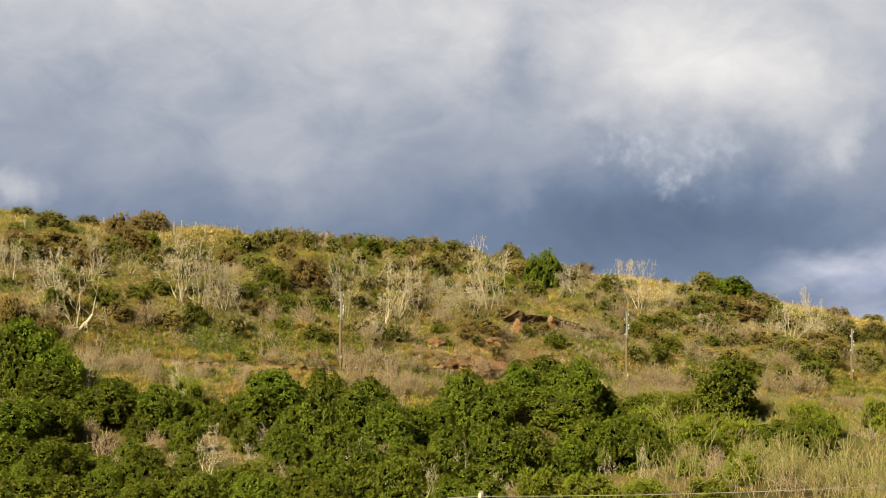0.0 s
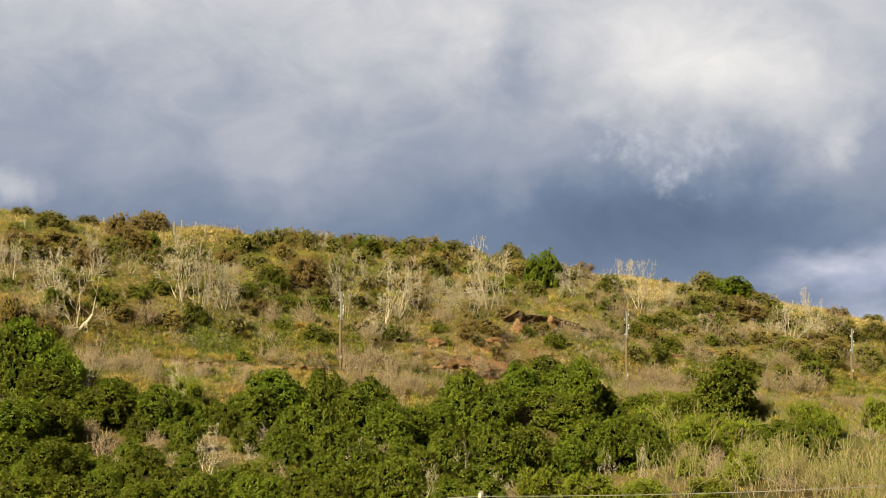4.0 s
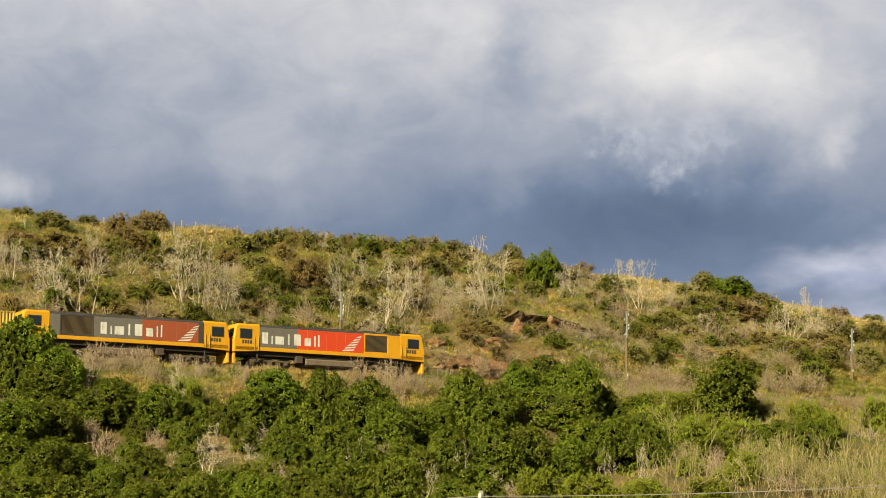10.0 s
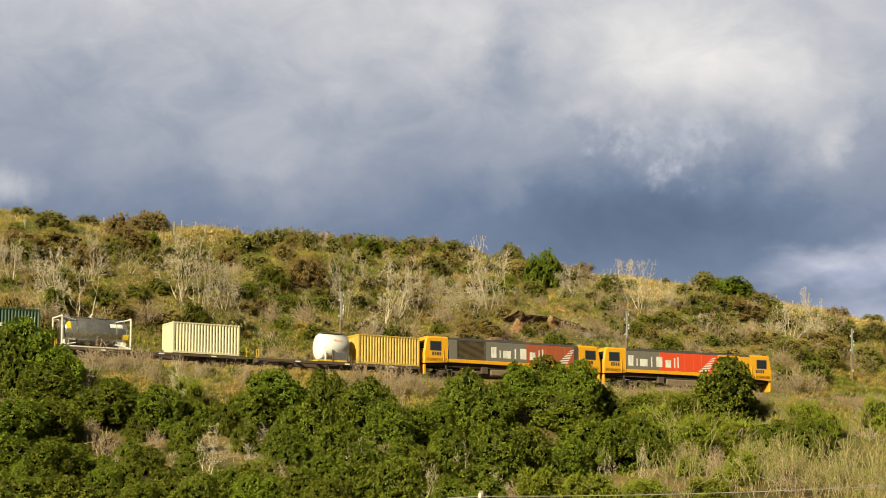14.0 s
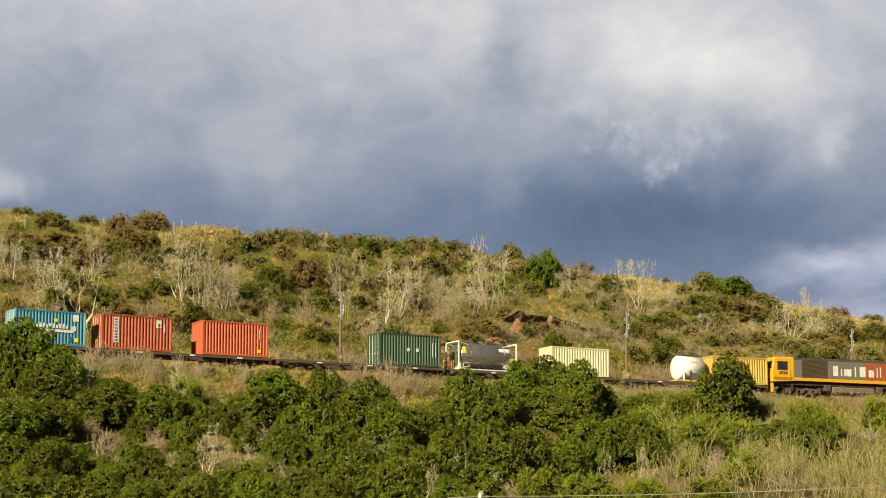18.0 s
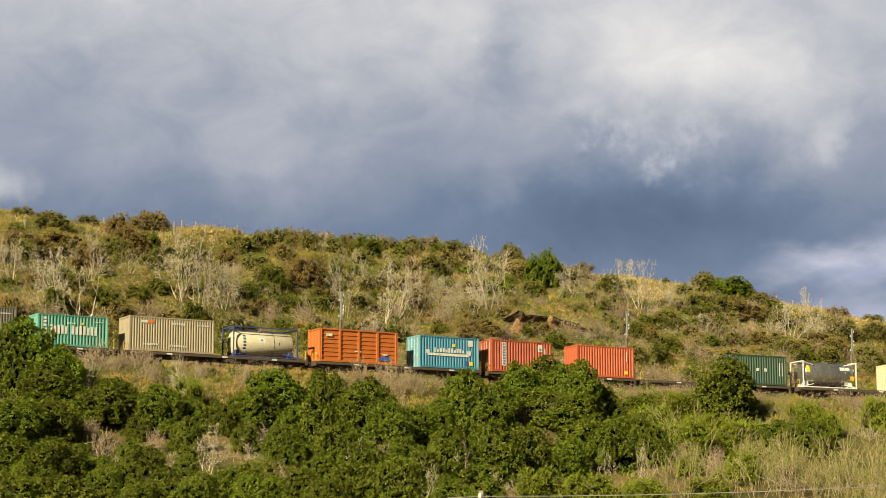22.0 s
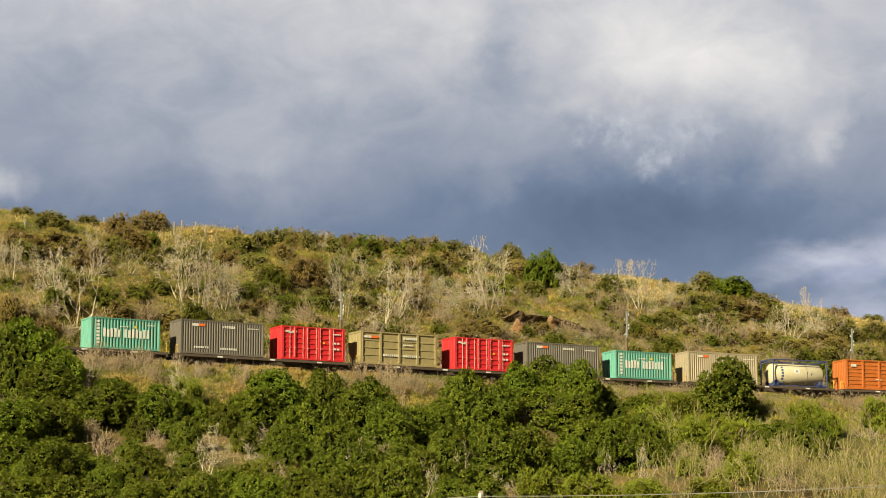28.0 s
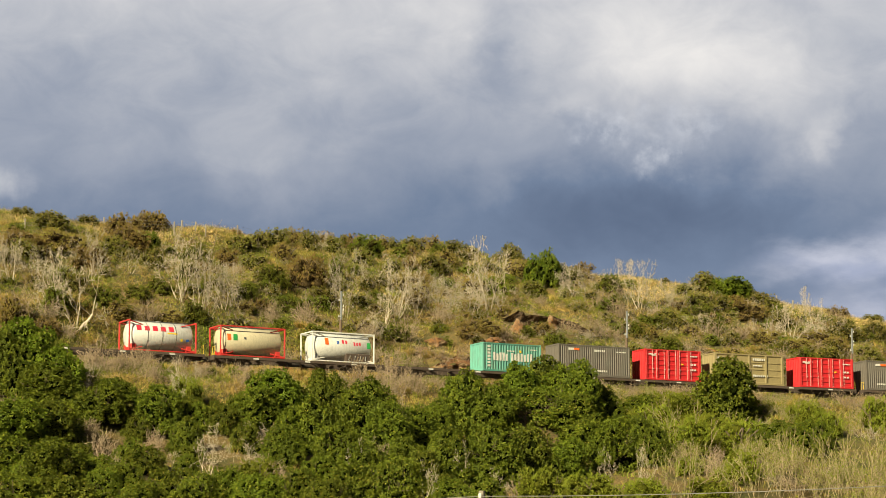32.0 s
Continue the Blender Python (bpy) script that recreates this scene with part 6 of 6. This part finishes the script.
def ridge_fence(rows, label):
    f = thing("ridge_fence", Matrix(), label, "fence", "fences on the ridge")
    tops = []
    for s, v, h, _ in rows:
        g, h = ground(s, v), max(1.15, h)
        bm = boxes((-0.07, 0.07, -0.07, 0.07, -0.4, h), bevel=0.02)
        o = part("post", bm, post_wood, f)
        o.matrix_basis = Matrix.Translation(g) @ pose(0, 0, 0, random.uniform(-3, 3), random.uniform(-3, 3), HEAD)
        tops.append(g + Vector((0, 0, h)))
    for drop in (0.1, 0.4, 0.7):
        bm = bmesh.new()
        for a_, b_ in zip(tops, tops[1:]):
            tube(bm, a_ - Vector((0, 0, drop)), b_ - Vector((0, 0, drop)), 0.006, seg=3)
        part("wire", bm, wire_steel, f)


ridge_fence(sorted(RIDGE_POSTS_A), "old grey wooden fence posts along the grassy ridge")
ridge_fence(sorted(RIDGE_POSTS_B), "short wooden fence posts along the falling ridge")

FENCE_A, FENCE_B = Vector((0.684, 40.184, 3.637)), Vector((7.124, 36.793, 3.637))
run = (FENCE_B - FENCE_A) / (FENCE_B - FENCE_A).length
near_fence = thing("wire_fence", Matrix(), "plain wire fence on weathered square posts across the valley", "fence")
for k in range(-4, 5):
    p = FENCE_A + run * (7.6 * k)
    o = part("post", boxes((-0.045, 0.045, -0.045, 0.045, -1.9, 0.1), bevel=0.008), post_wood, near_fence)
    o.matrix_basis = Matrix.Translation(p) @ pose(0, 0, 0, 0, 0, -27)
    o = part("insulator", boxes((-0.03, 0.03, -0.09, -0.056, -0.03, 0.05), bevel=0.006), white_paint, near_fence)
    o.matrix_basis = Matrix.Translation(p) @ pose(0, 0, 0, 0, 0, -27)
for z in (0.0, -0.35, -0.7):
    bm = bmesh.new()
    for k in range(-4, 4):
        a_ = FENCE_A + run * (7.6 * k)
        for q in range(6):
            u0, u1 = q / 6, (q + 1) / 6
            sag0, sag1 = 0.05 * 4 * u0 * (1 - u0), 0.05 * 4 * u1 * (1 - u1)
            tube(bm, a_ + run * 7.6 * u0 + Vector((0, -0.075, z - sag0)), a_ + run * 7.6 * u1 + Vector((0, -0.075, z - sag1)), 0.0075, seg=5)
    part("wire", bm, wire_steel, near_fence)


# ---------- bare earth of the cut bank ----------


def clay_shader(n):
    c = coords(n)
    big, mid, fine = n.noise(c, 0.9, 4.0, 0.6), n.noise(c, 3.5, 5.0, 0.65), n.noise(c, 11.0, 5.0, 0.7)
    col = n.mix(n.span(mid, 0.38, 0.62), (0.35, 0.165, 0.06), (0.15, 0.09, 0.05))
    col = n.mix(n.span(big, 0.46, 0.62), col, (0.40, 0.27, 0.15))
    col = n.mix(n.span(fine, 0.5, 0.7), col, (0.09, 0.06, 0.035))
    return n.add("BsdfPrincipled", **{"Base Color": col, "Roughness": 0.95, "Normal": n.add("Bump", Strength=1.0, Distance=0.12, Height=n.math("ADD", mid, fine))})


clay_mat = material("bare_clay", clay_shader)
dark_earth = material("dark_earth", lambda n: n.add("BsdfPrincipled", **{"Base Color": n.mix(n.span(n.noise(coords(n), 3.0, 5.0, 0.65), 0.35, 0.65), (0.05, 0.032, 0.02), (0.17, 0.10, 0.055)), "Roughness": 0.95, "Normal": n.add("Bump", Strength=0.9, Distance=0.08, Height=n.noise(coords(n), 6.0, 5.0, 0.7))}))


def earth_lump(name, s, v, w, d, h, mat, label, seed, overhang=0.35, up=0.0):
    """A broken lump of earth: steep in front, its top jutting out over the face."""
    r = np.random.default_rng(seed)
    bm = bmesh.new()
    bmesh.ops.create_icosphere(bm, subdivisions=4, radius=1.0)
    off = Vector(r.uniform(0, 50, 3))
    for q in bm.verts:
        n1 = noise.fractal(q.co * 1.6 + off, 1.0, 2.0, 4)
        n2 = noise.fractal(q.co * 5.0 + off, 1.0, 2.0, 3)
        k = 1 + 0.5 * n1 + 0.3 * n2
        q.co = Vector((q.co.x * w / 2 * k, q.co.y * d / 2 * k - overhang * max(0, q.co.z) * d * 0.5, q.co.z * h * 0.5 * (1 + 0.2 * n1) + h * 0.35))
    ob = part(name, bm, mat, None)
    g = ground(s, v)
    ob.matrix_basis = Matrix.Translation(g + Vector((0, 0, up - h * 0.42))) @ pose(0, 0, 0, 0, 0, HEAD + r.uniform(-15, 15))
    for poly in ob.data.polygons:
        poly.use_smooth = True
    return tagged(ob, label, "earth bank", "bare earth of the bank")


def cut_bank(s0, s1, v0, tall, over, mat, label, seed, wander=0.5):
    """A broken earth face in the slope: ragged, steep, its lip jutting out here and there, running out at both ends."""
    r = np.random.default_rng(seed)
    n_, k_ = int((s1 - s0) / 0.22), 9
    off = Vector(r.uniform(0, 60, 3))
    bm = bmesh.new()
    rings = []
    for i in range(n_ + 1):
        u = i / n_
        s = s0 + (s1 - s0) * u
        lip = noise.noise(Vector((s * 0.35, 0, 0)) + off)
        v = v0 + wander * lip - float(bend(s))
        h = tall * (0.75 + 0.5 * noise.noise(Vector((s * 0.8, 3, 0)) + off)) * min(1, 5 * u, 5 * (1 - u)) + 0.05
        z = float(height(s, v - 0.25)) - 0.15
        row = []
        for j in range(k_):
            f = j / (k_ - 1)
            rough = 0.4 * noise.fractal(Vector((s * 1.4, f * h * 2.2, 9)) + off, 1.0, 2.0, 4)
            row.append(bm.verts.new(at(s, v + 0.25 * (1 - f) * 0.4 - over * h * f ** 2 * (0.6 + 0.6 * lip) + rough, z + (h + 0.15) * f)))
        back = v + 0.6 + h * 2.0
        row.append(bm.verts.new(at(s, back, float(height(s, back)) - 0.05)))
        rings.append(row)
    for a_, b_ in zip(rings, rings[1:]):
        for j in range(k_):
            bm.faces.new((a_[j], b_[j], b_[j + 1], a_[j + 1]))
    bm.faces.ensure_lookup_table()
    for i, f in enumerate(bm.faces):
        f.material_index = 1 if i % k_ == k_ - 1 else 0
    ob = part("earth_scarp", bm, mat, None)
    ob.data.materials.append(material("hillside_soil", soil))
    tussock.put([(s0 + (s1 - s0) * u, v0 + 1.1 + r.uniform(-0.3, 0.7) - float(bend(s0 + (s1 - s0) * u)), r.uniform(0.5, 0.95), r.uniform(0.8, 1.4)) for u in r.uniform(0.03, 0.97, int((s1 - s0) * 0.9))], r)
    return tagged(ob, label, "earth bank", "bare earth of the bank")


cut_bank(-16.5, 5.5, 4.7, 0.8, 0.45, clay_mat, "low eroded clay edge with a dark lip beside the line", 801)
cut_bank(11.5, 24.0, 6.6, 1.0, 0.4, clay_mat, "broken orange-brown clay face in the bank", 802, 1.0)
cut_bank(24.5, 36.0, 14.2, 1.35, 1.0, dark_earth, "dark overhanging lip of eroded earth and roots", 803, 0.8)
cut_bank(40.0, 50.0, 12.6, 0.8, 0.4, clay_mat, "broken orange-brown clay face in the bank", 804, 0.9)
cut_bank(50.0, 62.0, 16.0, 0.7, 0.4, dark_earth, "low dark-brown eroded earth edge on the slope", 805, 0.9)
for i, (s, v, w, d, h) in enumerate(((25.6, 11.6, 1.3, 1.1, 2.6), (30.6, 13.6, 1.3, 1.2, 2.6), (32.4, 14.2, 1.2, 1.2, 2.4), (15.5, 9.6, 2.2, 1.4, 1.2), (21.5, 9.4, 2.4, 1.4, 1.2))):
    earth_lump("clay_outcrop", s, v, w, d, h, clay_mat, "broken orange-brown clay outcrop in the bank", 700 + i)


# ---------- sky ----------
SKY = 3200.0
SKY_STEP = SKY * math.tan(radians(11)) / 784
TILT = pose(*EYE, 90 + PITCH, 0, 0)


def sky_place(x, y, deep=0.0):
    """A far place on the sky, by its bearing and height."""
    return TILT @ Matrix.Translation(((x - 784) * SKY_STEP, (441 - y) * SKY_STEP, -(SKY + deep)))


def blob(n, c, x, y, rx, ry):
    d = n.vec("LENGTH", n.vec("MULTIPLY", n.vec("SUBTRACT", c, (x, y, 0)), (1 / rx, 1 / ry, 0)))
    return n.span(d, 1.0, 0.0)


def stacked(n, c, base, blobs):
    total = base
    for x, y, rx, ry, gain in blobs:
        total = n.math("ADD", total, n.math("MULTIPLY", blob(n, c, x, y, rx, ry), gain))
    return total


def cloud_colour(n, f):
    return n.ramp(f, [(0.0, (0.085, 0.118, 0.19)), (0.22, (0.15, 0.198, 0.29)), (0.5, (0.305, 0.336, 0.405)), (0.75, (0.505, 0.512, 0.54)), (1.0, (0.74, 0.72, 0.70))])


def sky_sheet(n):
    c = n.vec("MULTIPLY", coords(n), (0.01 / SKY_STEP, -0.01 / SKY_STEP, 1))
    c = n.vec("ADD", c, (7.84, 4.41, 0))
    warp = n.add("TexNoise", Vector=c, Scale=0.55, Detail=5.0, Roughness=0.6).outputs["Color"]
    cw = n.vec("ADD", c, n.vec("MULTIPLY", n.vec("SUBTRACT", warp, (0.5, 0.5, 0.5)), (1.9, 1.5, 0)))
    y = n.add("SeparateXYZ", Vector=cw).outputs[1]
    base = n.math("SUBTRACT", n.span(y, -1.0, 3.6, 0.74, 0.42), n.span(y, 2.6, 4.6, 0.0, 0.2))
    f = stacked(n, cw, base, SKY_BLOBS)
    soft = n.noise(n.vec("MULTIPLY", c, (0.8, 1.2, 1)), 0.9, 8.0, 0.58, 0.5)
    fade = n.span(y, 5.0, 1.0, 0.14, 0.38)
    f = n.math("ADD", f, n.math("MULTIPLY", n.math("SUBTRACT", soft, 0.5), fade))
    return n.add("Emission", Color=cloud_colour(n, f), Strength=0.67)


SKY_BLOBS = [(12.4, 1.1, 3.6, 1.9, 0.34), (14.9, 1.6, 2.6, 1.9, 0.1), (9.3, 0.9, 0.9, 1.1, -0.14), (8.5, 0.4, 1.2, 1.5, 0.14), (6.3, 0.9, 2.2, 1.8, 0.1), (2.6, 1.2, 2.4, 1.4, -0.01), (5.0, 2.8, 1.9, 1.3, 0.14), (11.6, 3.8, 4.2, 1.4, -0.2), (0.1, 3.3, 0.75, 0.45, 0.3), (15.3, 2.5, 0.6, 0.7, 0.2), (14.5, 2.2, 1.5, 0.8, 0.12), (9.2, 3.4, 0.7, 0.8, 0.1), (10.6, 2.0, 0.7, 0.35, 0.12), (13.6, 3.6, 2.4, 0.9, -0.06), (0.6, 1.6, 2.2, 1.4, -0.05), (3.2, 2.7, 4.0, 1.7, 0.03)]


def flat_sheet(name, w, h, mat, m, label, category, kind=""):
    bm = bmesh.new()
    vs = [bm.verts.new((x * w / 2, y * h / 2, 0)) for x, y in ((-1, -1), (1, -1), (1, 1), (-1, 1))]
    bm.faces.new(vs)
    me = bpy.data.meshes.new(name)
    bm.to_mesh(me)
    bm.free()
    me.materials.append(mat)
    ob = new(name, me)
    ob.matrix_basis = m
    return tagged(ob, label, category, kind=kind)


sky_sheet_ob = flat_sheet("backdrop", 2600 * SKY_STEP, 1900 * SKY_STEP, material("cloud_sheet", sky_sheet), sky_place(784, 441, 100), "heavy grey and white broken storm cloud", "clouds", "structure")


def wisp(n):
    c = n.vec("MULTIPLY", coords(n), (0.01 / SKY_STEP, -0.01 / SKY_STEP, 1))
    warp = n.add("TexNoise", Vector=n.vec("ADD", c, (3, 7, 0)), Scale=1.3, Detail=6.0, Roughness=0.62).outputs["Color"]
    cw = n.vec("ADD", c, n.vec("MULTIPLY", n.vec("SUBTRACT", warp, (0.5, 0.5, 0.5)), (1.9, 1.4, 0)))
    a = stacked(n, cw, 0.0, [(-0.55, -0.2, 0.8, 0.45, 0.9), (0.3, 0.3, 0.8, 0.6, 0.8), (1.0, -0.35, 0.8, 0.6, 0.7)])
    tex = n.noise(c, 2.2, 5.0, 0.6)
    a = n.math("MULTIPLY", n.math("MULTIPLY", a, n.span(tex, 0.34, 0.66)), 0.68, True)
    mixed = n.add("MixShader")
    n.put(mixed.inputs[0], a)
    n.put(mixed.inputs[1], n.add("BsdfTransparent"))
    n.put(mixed.inputs[2], n.add("Emission", Color=(0.385, 0.40, 0.435, 1)))
    return mixed


def low_band(n):
    c = n.vec("MULTIPLY", coords(n), (0.01 / SKY_STEP, -0.01 / SKY_STEP, 1))
    warp = n.add("TexNoise", Vector=n.vec("MULTIPLY", c, (0.6, 1.3, 1)), Scale=0.9, Detail=6.0, Roughness=0.6).outputs["Color"]
    cw = n.vec("ADD", c, n.vec("MULTIPLY", n.vec("SUBTRACT", warp, (0.5, 0.5, 0.5)), (1.6, 1.1, 0)))
    a = stacked(n, cw, 0.0, [(0.3, 0.0, 2.2, 0.62, 0.9), (2.2, -0.4, 2.0, 0.8, 0.9), (0.9, 0.9, 2.6, 0.8, 0.7)])
    tex = n.noise(n.vec("MULTIPLY", c, (0.7, 1.5, 1)), 0.9, 5.0, 0.5)
    col = n.mix(n.span(tex, 0.35, 0.62), (0.25, 0.275, 0.36), (0.36, 0.37, 0.43))
    mixed = n.add("MixShader")
    n.put(mixed.inputs[0], n.math("MULTIPLY", a, 0.95, True))
    n.put(mixed.inputs[1], n.add("BsdfTransparent"))
    n.put(mixed.inputs[2], n.add("Emission", Color=col))
    return mixed


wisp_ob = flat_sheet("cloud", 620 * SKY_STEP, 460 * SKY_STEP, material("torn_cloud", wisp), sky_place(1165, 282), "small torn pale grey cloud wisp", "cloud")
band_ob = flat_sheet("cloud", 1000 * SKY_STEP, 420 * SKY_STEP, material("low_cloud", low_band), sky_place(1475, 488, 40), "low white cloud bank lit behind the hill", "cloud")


# ---------- what moves ----------
SPEED = 9.28
BEATS = [0.0, 0.1, 0.2] + [float(t) for t in range(1, 32)] + [31.8, 31.9, 32.0]


def motions():
    for ob, s in RUNNING:
        walk(ob, [(t, on_line(s + SPEED * t)) for t in BEATS])
    beat = 2 / FPS
    turns = [k * beat for k in range(int(round(32.0 / beat)) + 1)]
    for wheel, radius in WHEELS:
        x, _, z = wheel.location
        walk(wheel, [(t, pose(x, 0, z, 0, math.degrees(SPEED * t / radius) % 360, 0)) for t in turns])
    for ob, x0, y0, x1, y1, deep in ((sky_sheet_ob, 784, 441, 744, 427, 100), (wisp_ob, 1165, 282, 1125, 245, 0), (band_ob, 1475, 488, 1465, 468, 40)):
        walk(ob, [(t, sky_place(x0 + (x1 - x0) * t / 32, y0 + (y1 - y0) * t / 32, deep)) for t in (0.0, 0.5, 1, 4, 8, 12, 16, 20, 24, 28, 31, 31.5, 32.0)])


motions()
